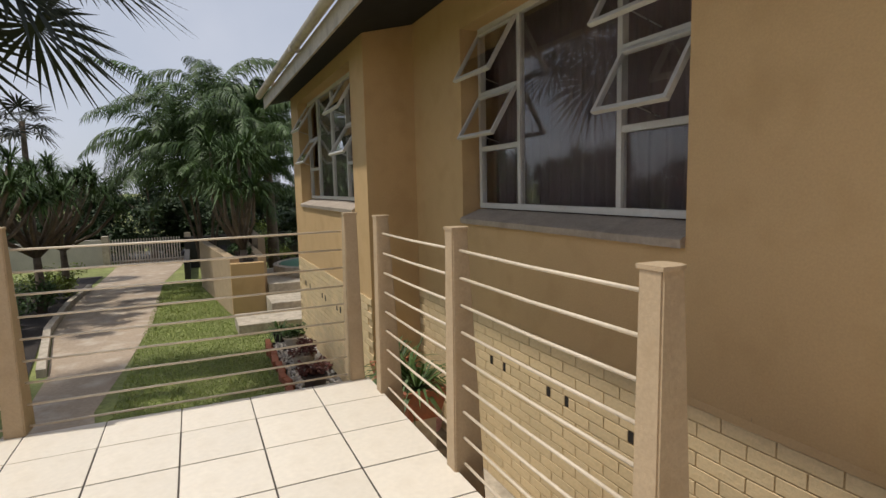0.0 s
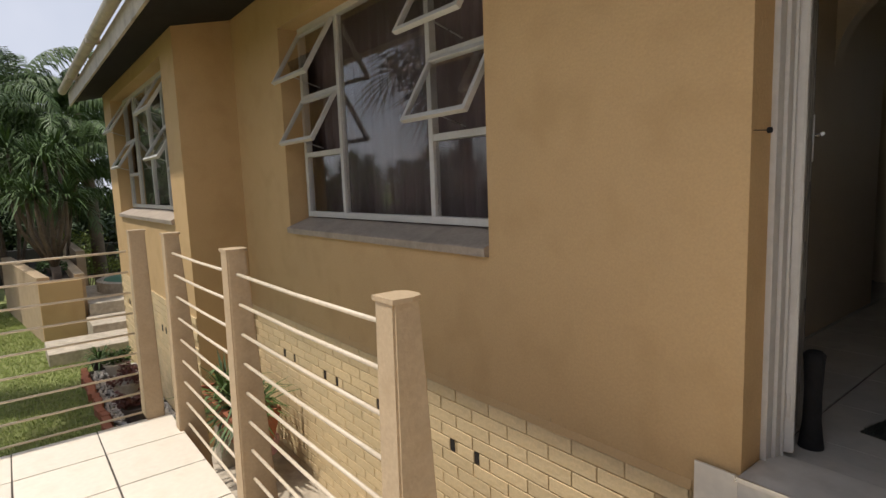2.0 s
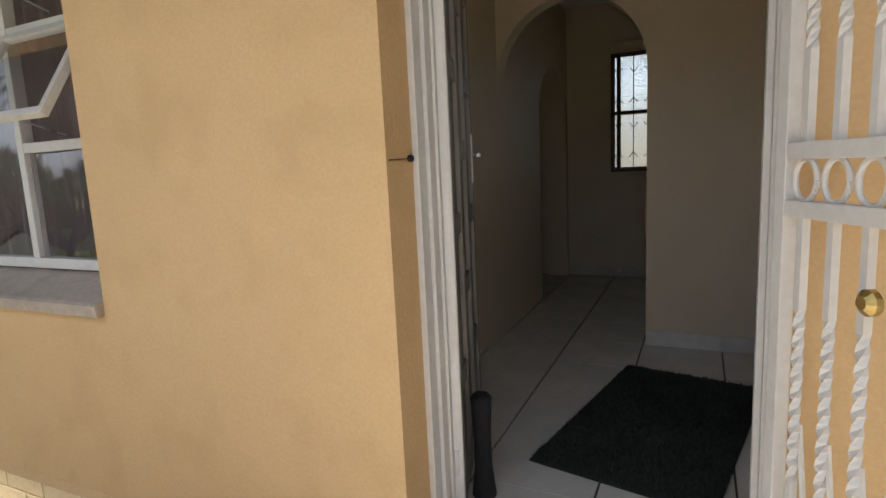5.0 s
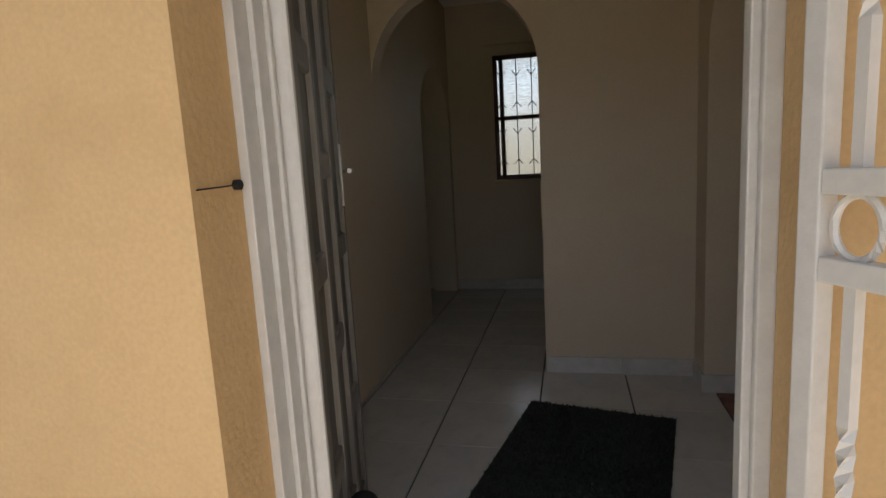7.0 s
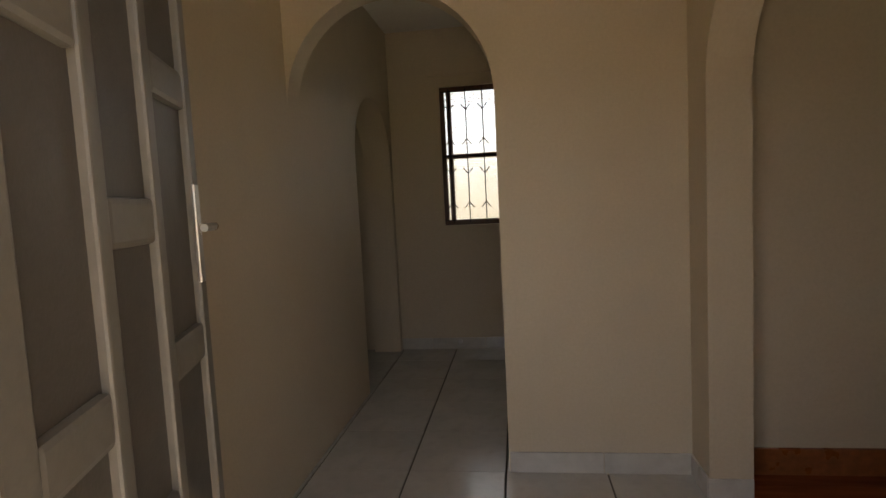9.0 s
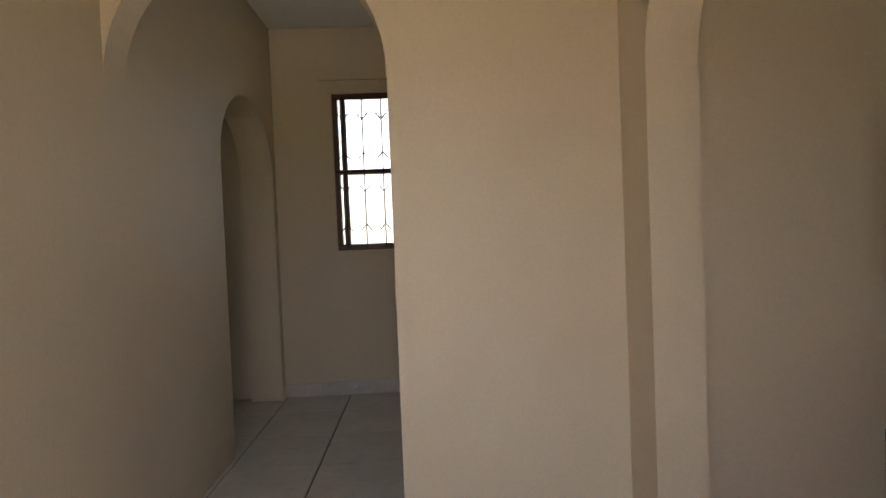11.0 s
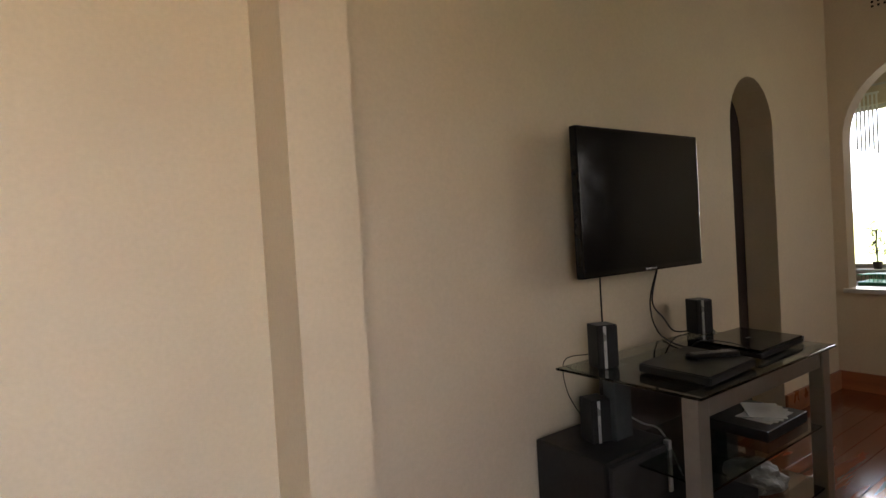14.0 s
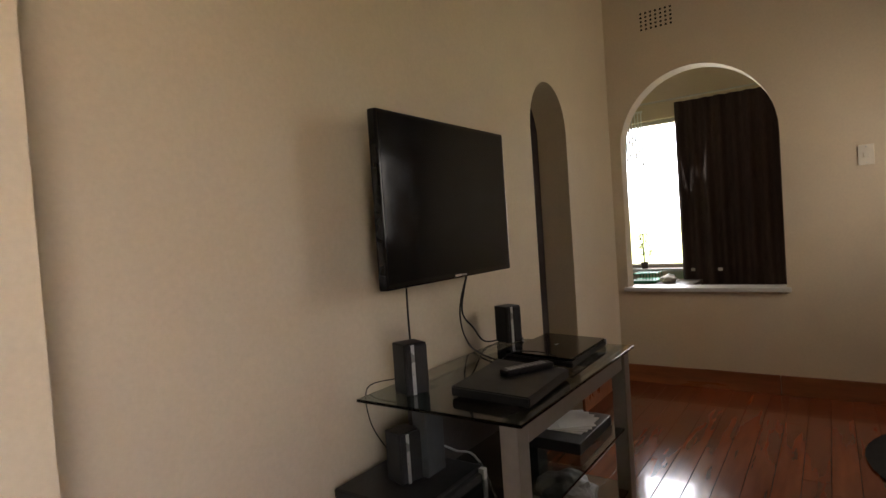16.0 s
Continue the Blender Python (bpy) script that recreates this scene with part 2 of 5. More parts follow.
# ---- mesh helpers ----
def box(bm, x0, y0, z0, x1, y1, z1, bevel=0.0):
    r = bmesh.ops.create_cube(bm, size=1.0, matrix=Matrix.Translation(((x0 + x1) / 2, (y0 + y1) / 2, (z0 + z1) / 2)) @ Matrix.Diagonal((abs(x1 - x0), abs(y1 - y0), abs(z1 - z0), 1)))
    if bevel:
        es = list({e for v in r["verts"] for e in v.link_edges})
        bmesh.ops.bevel(bm, geom=es, offset=bevel, segments=2, affect="EDGES", profile=0.6)


def prism(bm, pts, axis, a, b):
    """Extrudes the outline pts (u, v) along axis from a to b; the outline lies in (y, z), (x, z) or (x, y)."""
    def at(u, v, w):
        return {"x": (w, u, v), "y": (u, w, v), "z": (u, v, w)}[axis]
    lo = [bm.verts.new(at(u, v, a)) for u, v in pts]
    hi = [bm.verts.new(at(u, v, b)) for u, v in pts]
    fs = [bm.faces.new(lo), bm.faces.new(hi[::-1])]
    for i in range(len(pts)):
        j = (i + 1) % len(pts)
        fs.append(bm.faces.new((lo[j], lo[i], hi[i], hi[j])))
    bmesh.ops.recalc_face_normals(bm, faces=fs)


def tube(bm, pts, radius, sides=8, taper=1.0):
    """A round bar along pts; taper scales the radius towards the end."""
    pts = [Vector(p) for p in pts]
    rings = []
    for i, p in enumerate(pts):
        d = (pts[min(i + 1, len(pts) - 1)] - pts[max(i - 1, 0)]).normalized()
        side = d.cross(Vector((0.31, 0.17, 0.93))).normalized()
        up = side.cross(d)
        r = radius * (1 + (taper - 1) * i / max(1, len(pts) - 1))
        rings.append([bm.verts.new(p + (side * math.cos(k * math.tau / sides) + up * math.sin(k * math.tau / sides)) * r) for k in range(sides)])
    for a, b in zip(rings, rings[1:]):
        for k in range(sides):
            bm.faces.new((a[k], a[(k + 1) % sides], b[(k + 1) % sides], b[k]))
    bm.faces.new(rings[0][::-1])
    bm.faces.new(rings[-1])


def lathe(bm, profile, centre, sides=20):
    """A turned shape from (radius, z) pairs about a vertical axis."""
    cx, cy, cz = centre
    rings = [[bm.verts.new((cx + r * math.cos(k * math.tau / sides), cy + r * math.sin(k * math.tau / sides), cz + z)) for k in range(sides)] for r, z in profile]
    for a, b in zip(rings, rings[1:]):
        for k in range(sides):
            bm.faces.new((a[k], a[(k + 1) % sides], b[(k + 1) % sides], b[k]))
    bm.faces.new(rings[0][::-1])
    bm.faces.new(rings[-1])


def mesh(name, bm, mt, smooth=False):
    me = bpy.data.meshes.new(name)
    bm.normal_update()
    bm.to_mesh(me)
    bm.free()
    me.materials.append(mt)
    if smooth:
        for p in me.polygons:
            p.use_smooth = True
    return me


def raw(name, verts, faces, mt):
    me = bpy.data.meshes.new(name)
    me.from_pydata(verts, [], faces)
    me.materials.append(mt)
    return me


def part(name, bm, mt, parent, label="", smooth=False):
    ob = new(name, mesh(name, bm, mt, smooth) if isinstance(bm, bmesh.types.BMesh) else bm)
    ob.parent = parent
    if label:
        tagged(ob, label)
    return ob


def setting(name, bm, mt, label, category):
    return tagged(new(name, mesh(name, bm, mt) if isinstance(bm, bmesh.types.BMesh) else bm), label, category, kind="structure")


def thing(name, label, category, group="", at=(0, 0, 0)):
    ob = new(name)
    ob.location = at
    return tagged(ob, label, category, group)


def bmbox(*a, bevel=0.0):
    bm = bmesh.new()
    box(bm, *a, bevel=bevel)
    return bm


def wall_bm(axis, a, b, u0, u1, z0, z1, openings=()):
    """A wall slab from a to b across axis; openings are (u0, u1, z0, z1, rise), rise giving an elliptical head."""
    bm = bmesh.new()

    def slab(p, q, r, s):
        if q - p > 1e-4 and s - r > 1e-4:
            prism(bm, [(p, r), (q, r), (q, s), (p, s)], axis, a, b)
    u = u0
    for p, q, r, s, rise in sorted(openings):
        slab(u, p, z0, z1)
        slab(p, q, z0, r)
        if rise:
            c, h, n = (p + q) / 2, (q - p) / 2, 24
            arc = [(c - h * math.cos(math.pi * i / n), s - rise + rise * math.sin(math.pi * i / n)) for i in range(n + 1)]
            for (ua, za), (ub, zb) in zip(arc, arc[1:]):
                prism(bm, [(ua, za), (ub, zb), (ub, z1), (ua, z1)], axis, a, b)
        else:
            slab(p, q, s, z1)
        u = q
    slab(u, u1, z0, z1)
    bmesh.ops.remove_doubles(bm, verts=bm.verts, dist=1e-5)
    return bm


# ---- plan ----
FLOOR = 0.165                     # indoor floor, over the patio at 0
GROUND = -1.6                     # garden beside the house
Y_OUT, Y_IN = 3.12, 3.40          # front wall
Y_ARCH = 5.70                     # wall with the passage arch
Y_TV = 5.72
X_L = -0.67                       # left wall of the entrance
X_END = 5.36
Y_BACK = 8.08
CEIL = 3.12
WING_Y, WING_X0, WING_X1 = 2.50, -10.65, -5.62
WIN1 = (-4.35, -1.545, 0.965, 2.83)
WIN2 = (-9.92, -6.22, 1.02, 2.88)
DOOR = (-0.137, 0.905, 2.32)


def ground_z(x):
    return GROUND + min(0.0, 0.03 * (x + 8))


# ---- house shell ----
setting("wall_front", wall_bm("y", Y_OUT, Y_IN, WING_X1, 9.0, GROUND - 0.3, 3.3, [(*WIN1, 0), (DOOR[0], DOOR[1], FLOOR, DOOR[2], 0), (4.0, 4.9, 1.4, 2.2, 0)]), M_WALL, "ochre painted plaster front wall of the house", "wall")
setting("wall_wing_front", wall_bm("y", WING_Y, WING_Y + 0.28, WING_X0, WING_X1, GROUND - 0.4, 3.3, [(*WIN2, 0)]), M_WALL, "ochre painted plaster wall of the projecting wing", "wall")
setting("wall_wing_side", bmbox(WING_X1 - 0.25, WING_Y + 0.28, GROUND - 0.3, WING_X1, Y_OUT, 3.3), M_WALL, "ochre plaster return wall of the wing", "wall")
setting("wall_wing_end", bmbox(WING_X0, WING_Y + 0.28, GROUND - 0.4, WING_X0 + 0.25, 9.0, 3.3), M_WALL, "ochre plaster end wall of the wing", "wall")
setting("wall_room_back", bmbox(WING_X0 + 0.25, 6.2, GROUND, X_L - 0.2, 6.35, 3.3), M_IN, "plain inner wall behind the front rooms", "wall")
bm = bmesh.new()
for y0, y1, z0, z1 in ((2.06, 6.2, 2.99, 4.0), (10.4, 6.2, 2.99, 4.0)):
    prism(bm, [(y0, z0), (y1, z1), (y1, z1 + 0.12), (y0, z0 + 0.12)], "x", -10.95, 9.4)
setting("roof", bm, M_ROOF, "pitched tiled roof with deep eaves", "roof")
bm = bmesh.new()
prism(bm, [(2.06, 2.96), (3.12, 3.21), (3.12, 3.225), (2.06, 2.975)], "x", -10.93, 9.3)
setting("soffit", bm, M_SOFFIT, "timber underside of the eaves, coloured near black for shade", "soffit")
setting("fascia", bmbox(-10.95, 2.03, 2.90, 9.3, 2.056, 3.12), M_GUTTER, "weathered cream fascia board under the roof edge", "fascia")
gutter = thing("rain_gutter", "weathered cream half-round rain gutter along the eaves", "gutter")
bm = bmesh.new()
prof = [(1.955 + 0.065 * math.cos(a), 3.165 + 0.075 * math.sin(a)) for a in [math.pi + i * math.pi / 10 for i in range(11)]]
prism(bm, prof + [(p[0] * 0.94 + 1.955 * 0.06, p[1] + 0.006) for p in prof[::-1]], "x", -11.0, 9.3)
part("trough", bm, M_GUTTER, gutter)
for x in (-9.4, -6.9, -4.4):
    part("joint_collar", bmbox(x, 1.885, 3.08, x + 0.06, 2.03, 3.175, bevel=0.01), M_GUTTER, gutter)

# inner shell
setting("floor_slab", bmbox(X_L - 3, Y_OUT + 0.12, FLOOR - 0.35, X_END + 3.0, Y_BACK, FLOOR - 0.012), M_GROUT, "floor slab with dark tile grout", "floor")
setting("wall_entry_west", wall_bm("x", X_L - 0.25, X_L, Y_IN, Y_BACK, FLOOR - 0.1, 3.3, [(6.87, 7.99, FLOOR - 0.1, 2.42, 0.50)]), M_IN, "cream painted wall of entrance and passage with an arched opening", "wall")
setting("wall_arch", wall_bm("y", Y_ARCH, Y_ARCH + 0.15, X_L, 1.30, FLOOR - 0.1, 3.3, [(X_L, 0.378, FLOOR - 0.1, 2.61, 0.54)]), M_IN, "cream painted wall with a round-headed passage arch", "wall")
setting("wall_lounge_arch", wall_bm("x", 1.27, 1.455, Y_IN, Y_ARCH, FLOOR - 0.1, 3.3, [(3.65, 5.455, FLOOR - 0.1, 2.56, 0.54)]), M_IN, "cream wall with a wide arch into the lounge", "wall")
setting("wall_tv", wall_bm("y", Y_TV, Y_TV + 0.20, 1.30, X_END + 0.14, FLOOR - 0.1, 3.3, [(3.97, 4.49, FLOOR - 0.1, 2.265, 0.30)]), M_IN, "cream painted lounge wall with a narrow arch", "wall")
setting("wall_end", wall_bm("x", X_END, X_END + 0.14, Y_IN, Y_TV, FLOOR - 0.1, 3.3, [(4.60, 5.64, 0.885, 2.47, 0.54)]), M_IN, "cream painted wall with an arched serving hatch", "wall")
setting("wall_back", wall_bm("y", Y_BACK, Y_BACK + 0.25, X_L - 3, 9.0, FLOOR - 0.3, 3.3, [(-0.20, 0.75, 1.335, 2.60, 0)]), M_IN, "cream painted back wall with a barred window", "wall")
setting("wall_passage_east", bmbox(1.9, Y_TV + 0.2, FLOOR - 0.1, 2.05, Y_BACK, 3.3), M_IN, "plain cream end of the passage", "wall")
setting("wall_side_room", bmbox(X_L - 1.75, 6.36, FLOOR - 0.1, X_L - 1.6, Y_BACK, 3.3), M_IN, "plain cream wall of the side room", "wall")
setting("wall_kitchen_window", wall_bm("x", 7.10, 7.35, Y_IN, Y_BACK, FLOOR - 0.1, 3.3, [(5.20, 6.60, 0.88, 2.42, 0)]), M_IN, "white kitchen wall with a bright window", "wall")
setting("ceiling", bmbox(WING_X0 + 0.2, Y_IN, CEIL, 7.3, Y_BACK, CEIL + 0.04), M_CEIL, "plain white plaster ceiling", "ceiling")
setting("ceiling_wing", bmbox(WING_X0 + 0.25, WING_Y + 0.28, CEIL, WING_X1 - 0.25, Y_IN - 0.004, CEIL + 0.04), M_CEIL, "plain white plaster ceiling", "ceiling")
setting("floor_wing", bmbox(WING_X0 + 0.25, WING_Y + 0.28, FLOOR - 0.2, WING_X1 - 0.25, 6.2, FLOOR - 0.05), M_WOOD, "plain dark floor of the wing room", "floor")
setting("floor_bedroom", bmbox(WING_X1 - 0.24, Y_IN, FLOOR - 0.2, X_L - 0.15, 6.2, FLOOR - 0.05), M_WOOD, "plain dark floor of the front room", "floor")
# Added wall: its sunlit face brightens the passage window.
setting("yard_wall_back", bmbox(-8.0, 12.0, GROUND, 12.0, 12.2, 2.6), M_PALEWALL, "pale wall added behind the house to brighten the passage window", "wall")


# ---- windows ----
def bar_frame(u0, u1, z0, z1, y0, y1, w=0.035):
    """A rectangular frame of flat bars in the plane y0..y1."""
    bm = bmesh.new()
    box(bm, u0, y0, z0, u1, y1, z0 + w, 0.003)
    box(bm, u0, y0, z1 - w, u1, y1, z1, 0.003)
    box(bm, u0, y0, z0 + w, u0 + w, y1, z1 - w, 0.003)
    box(bm, u1 - w, y0, z0 + w, u1, y1, z1 - w, 0.003)
    return bm


def pane_part(x0, x1, z0, z1, y, parent, mt=None):
    p = part("pane", bmbox(x0, y - 0.002, z0, x1, y + 0.002, z1), mt or M_GLASS, parent)
    p.visible_shadow = False
    return p


def sash(parent, x0, x1, ztop, h, y, angle):
    """A top-hung sash, open outwards by angle degrees."""
    turn = Matrix.Translation((0, y, ztop)) @ Matrix.Rotation(radians(angle), 4, "X") @ Matrix.Translation((0, -y, -ztop))
    bm = bar_frame(x0, x1, ztop - h, ztop, y - 0.018, y + 0.018, 0.032)
    bm.transform(turn)
    s = part("sash", bm, M_WHITE, parent, "white steel sash hung open at the top")
    bm = bmbox(x0 + 0.03, y - 0.002, ztop - h + 0.03, x1 - 0.03, y + 0.002, ztop - 0.03)
    bm.transform(turn)
    part("pane", bm, M_GLASS, s).visible_shadow = False
    low = turn @ Vector(((x0 + x1) / 2, y, ztop - h + 0.03))
    bm = bmesh.new()
    tube(bm, [low, ((x0 + x1) / 2, y + 0.02, ztop - h + 0.02)], 0.005, 6)
    part("stay_bar", bm, M_STEEL, s)


def steel_window(name, win, y, cols, fixed_cols, rows, angle, label):
    x0, x1, z0, z1 = win
    w = tagged(new(name), label, "window", kind="structure")
    fz0 = z0 + 0.11
    part("window_frame", bar_frame(x0 + 0.05, x1 - 0.05, fz0, z1, y - 0.03, y + 0.03, 0.05), M_WHITE, w)
    edges = [x0 + 0.05, *cols, x1 - 0.05]
    for c in cols:
        part("mullion", bmbox(c - 0.024, y - 0.028, fz0 + 0.05, c + 0.024, y + 0.028, z1 - 0.05, bevel=0.004), M_WHITE, w)
    for i, (a, b) in enumerate(zip(edges, edges[1:])):
        a, b = a + 0.027, b - 0.027
        if i in fixed_cols:
            pane_part(a, b, fz0 + 0.04, z1 - 0.04, y, w)
            continue
        for z in rows:
            part("transom", bmbox(a, y - 0.027, z - 0.024, b, y + 0.027, z + 0.024, bevel=0.004), M_WHITE, w)
        pane_part(a, b, fz0 + 0.04, rows[0] - 0.03, y, w)
        sash(w, a, b, rows[1] - 0.02, rows[1] - rows[0] - 0.045, y - 0.03, angle)
        sash(w, a, b, z1 - 0.06, z1 - 0.06 - rows[1] - 0.035, y - 0.03, angle)
    bm = bmesh.new()
    prism(bm, [(y - 0.235, z0 - 0.04), (y - 0.24, z0 + 0.008), (y - 0.225, z0 + 0.018), (y + 0.0, z0 + 0.10), (y + 0.0, z0 - 0.04)], "x", x0 + 0.002, x1 - 0.002)
    part("window_sill", bm, M_SILL, w, "grey painted sloping sill")
    return w


steel_window("window_1", WIN1, 3.32, (-3.56, -2.285), (1,), (1.66, 2.19), -31, "large white steel casement window with top-hung sashes open")
steel_window("window_2", WIN2, 2.70, (-9.08, -8.05, -7.15), (1, 2), (1.66, 2.19), -33, "wide white steel casement window of the wing with open sashes")


def curtain_mesh(name, u0, u1, z0, z1, at, axis, depth, folds, mt, seed):
    """A hanging curtain with uneven pleats."""
    rng = random.Random(seed)
    n, rows = folds * 8, 10
    ph = [rng.uniform(0.7, 1.3) for _ in range(folds + 1)]
    verts, faces = [], []
    for j in range(rows + 1):
        for i in range(n + 1):
            f = i / 8.0
            k = ph[min(int(f), folds)]
            w = at + depth * k * math.sin(f * math.tau) * (0.55 + 0.45 * (1 - j / rows)) + 0.2 * depth * math.sin(f * 2.3 + j * 0.4)
            u = u0 + (u1 - u0) * i / n
            z = z0 + (z1 - z0) * j / rows
            verts.append((w, u, z) if axis == "x" else (u, w, z))
    for j in range(rows):
        for i in range(n):
            a = j * (n + 1) + i
            faces.append((a, a + 1, a + n + 2, a + n + 1))
    me = raw(name, verts, faces, mt)
    for p in me.polygons:
        p.use_smooth = True
    return me


for a, b, y, n, s, wall_y in ((-5.3, -1.3, 3.56, 27, 1, Y_IN), (-10.35, -6.0, 2.95, 30, 5, WING_Y + 0.28)):
    c = thing("net_curtain", "pale pinkish net curtain hanging behind the window glass", "curtain", "net curtains behind the windows")
    part("cloth", curtain_mesh("cloth", a, b, 0.60, 2.955, y, "y", 0.035, n, M_NET, s), None, c)
    part("rail", bmbox(a - 0.05, y - 0.015, 2.95, b + 0.05, y + 0.015, 2.975), M_WHITE, c)
    for x in (a + 0.2, b - 0.2):
        part("bracket", bmbox(x, wall_y, 2.955, x + 0.02, y - 0.015, 2.97), M_WHITE, c)

# lounge window out of view, back window with burglar bars
lw = tagged(new("window_3"), "plain white lounge window in the front wall", "window", kind="structure")
part("window_frame", bar_frame(4.0, 4.9, 1.4, 2.2, 3.24, 3.30, 0.05), M_WHITE, lw)
part("mullion", bmbox(4.43, 3.245, 1.45, 4.47, 3.295, 2.15), M_WHITE, lw)
pane_part(4.04, 4.43, 1.44, 2.16, 3.27, lw)
pane_part(4.47, 4.86, 1.44, 2.16, 3.27, lw)

bw = tagged(new("window_4"), "brown timber window with reeded glass and black burglar bars", "window", kind="structure")
BX0, BX1, BZ0, BZ1 = -0.20, 0.75, 1.335, 2.60
part("window_frame", bar_frame(BX0, BX1, BZ0, BZ1, Y_BACK + 0.03, Y_BACK + 0.09, 0.04), M_FRAMEWOOD, bw, "brown timber frame")
part("transom", bmbox(BX0 + 0.04, Y_BACK + 0.035, 1.95, BX1 - 0.04, Y_BACK + 0.085, 1.99, bevel=0.003), M_FRAMEWOOD, bw)
for z0, z1 in ((BZ0 + 0.04, 1.95), (1.99, BZ1 - 0.04)):
    part("mullion", bmbox(-0.14, Y_BACK + 0.035, z0, -0.098, Y_BACK + 0.085, z1, bevel=0.003), M_FRAMEWOOD, bw)
    pane_part(BX0 + 0.04, -0.14, z0, z1, Y_BACK + 0.06, bw, M_REED)
    pane_part(-0.098, BX1 - 0.04, z0, z1, Y_BACK + 0.06, bw, M_REED)
part("inner_sill", bmbox(BX0 - 0.02, Y_BACK - 0.03, BZ0 - 0.025, BX1 + 0.02, Y_BACK + 0.028, BZ0 - 0.001, bevel=0.004), M_IN, bw, "cream plaster sill")
part("casement_stay", bmbox(-0.128, Y_BACK + 0.018, 2.24, -0.112, Y_BACK + 0.034, 2.34, bevel=0.003), M_BLACK, bw)
yb = Y_BACK + 0.012
for i in range(6):
    x = -0.115 + 0.154 * i
    bm = bmesh.new()
    tube(bm, [(x, yb, BZ0 + 0.02), (x, yb, BZ1 - 0.02)], 0.005, 6)
    for zc, s in ((1.49, 1), (1.86, -1), (2.07, 1), (2.44, -1)):
        for sx in (-1, 1):
            tube(bm, [(x, yb, zc + 0.055 * s), (x + sx * 0.045, yb, zc)], 0.005, 5)
    part("burglar_bar", bm, M_BLACK, bw, "black iron bar with forked ornaments")
for z in (BZ0 + 0.045, 1.97, BZ1 - 0.045):
    bm = bmesh.new()
    tube(bm, [(BX0 + 0.005, yb, z), (BX1 - 0.005, yb, z)], 0.005, 6)
    part("cross_bar", bm, M_BLACK, bw)
bw_rod = thing("curtain_track", "thin cream curtain track above the passage window", "curtain rail")
part("track", bmbox(-0.30, Y_BACK - 0.03, 2.70, 0.95, Y_BACK, 2.715), M_IN, bw_rod)

# ---- front door ----
d0, d1, dh = DOOR
fr = tagged(new("door_frame"), "white metal front door frame with stepped rebates", "door frame", kind="structure")
for i, (a, b, y0, y1) in enumerate(((d0, d0 + 0.024, 3.285, 3.39), (d0 + 0.024, d0 + 0.04, 3.335, 3.39), (d0 + 0.04, d0 + 0.052, 3.375, 3.39), (d1 - 0.032, d1, 3.285, 3.39), (d1 - 0.05, d1 - 0.032, 3.30, 3.335), (d1 - 0.037, d1 - 0.032, 3.335, 3.39))):
    part("jamb", bmbox(a, y0, FLOOR + 0.02, b, y1, dh, bevel=0.004), M_WHITE, fr)
part("head", bmbox(d0 + 0.055, 3.30, dh - 0.05, d1 - 0.05, 3.39, dh, bevel=0.004), M_WHITE, fr)
for z in (0.40, 2.12):
    bm = bmbox(d0 + 0.030, 3.3985, z - 0.05, d0 + 0.066, 3.402, z + 0.05)
    tube(bm, [(d0 + 0.047, 3.392, z - 0.05), (d0 + 0.047, 3.392, z + 0.05)], 0.007, 8)
    part("hinge", bm, M_WHITE, fr, "white painted butt hinge")
bm = bmesh.new()
tube(bm, [(d0 - 0.004, 3.262, 1.51), (d0 + 0.014, 3.262, 1.51)], 0.011, 10)
tube(bm, [(d0 + 0.006, 3.262, 1.51), (d0 + 0.006, 3.20, 1.508), (d0 + 0.005, 3.13, 1.506)], 0.0016, 6)
part("latch_hook", bm, M_CLOTH, fr, "rusty hook and wire by the door")

LEAF_W, LEAF_H = 0.835, 2.09
leaf = tagged(new("door_1"), "white framed front door with grey panels standing open", "door", kind="structure")
leaf.matrix_world = pose(d0 + 0.052, 3.412, FLOOR + 0.03, 0, 0, 106.5)
cols = (0.0, 0.30, 0.55, LEAF_W)
bm = bmesh.new()
for a, b in ((0.012, 0.085), (0.285, 0.33), (0.53, 0.572), (0.788, LEAF_W)):
    box(bm, a, -0.024, 0, b, 0.024, LEAF_H, 0.006)
for ci, rails in enumerate(((0.0, 0.42, 1.02, 1.60, 2.0), (0.0, 0.14, 0.74, 1.31, 1.90), (0.0, 0.42, 1.02, 1.60, 2.0))):
    a, b = ((0.085, 0.285), (0.33, 0.53), (0.572, 0.788))[ci]
    for z in rails:
        box(bm, a, -0.022, z, b, 0.022, z + 0.085, 0.012)
# bars carry the shade in their colour; the hinge edge stays white
part("door_frame_bars", bm, M_LEAFBAR_SHADE, leaf)
part("hinge_stile", bmbox(-0.014, -0.028, 0, 0.0115, 0.028, LEAF_H, bevel=0.012), M_WHITE, leaf, "white rounded hinge edge of the door")
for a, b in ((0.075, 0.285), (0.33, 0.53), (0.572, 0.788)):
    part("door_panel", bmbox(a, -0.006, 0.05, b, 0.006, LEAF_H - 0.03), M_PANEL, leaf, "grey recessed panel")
hz = 1.33
for s in (-1, 1):
    bm = bmbox(0.775, s * 0.021, hz - 0.13, 0.812, s * 0.030, hz + 0.10, bevel=0.003)
    tube(bm, [(0.795, s * 0.03, hz), (0.795, s * 0.068, hz)], 0.009, 8)
    tube(bm, [(0.795, s * 0.064, hz), (0.69, s * 0.066, hz)], 0.009, 8)
    part("door_handle", bm, M_STEEL, leaf, "steel lever handle on a narrow plate")

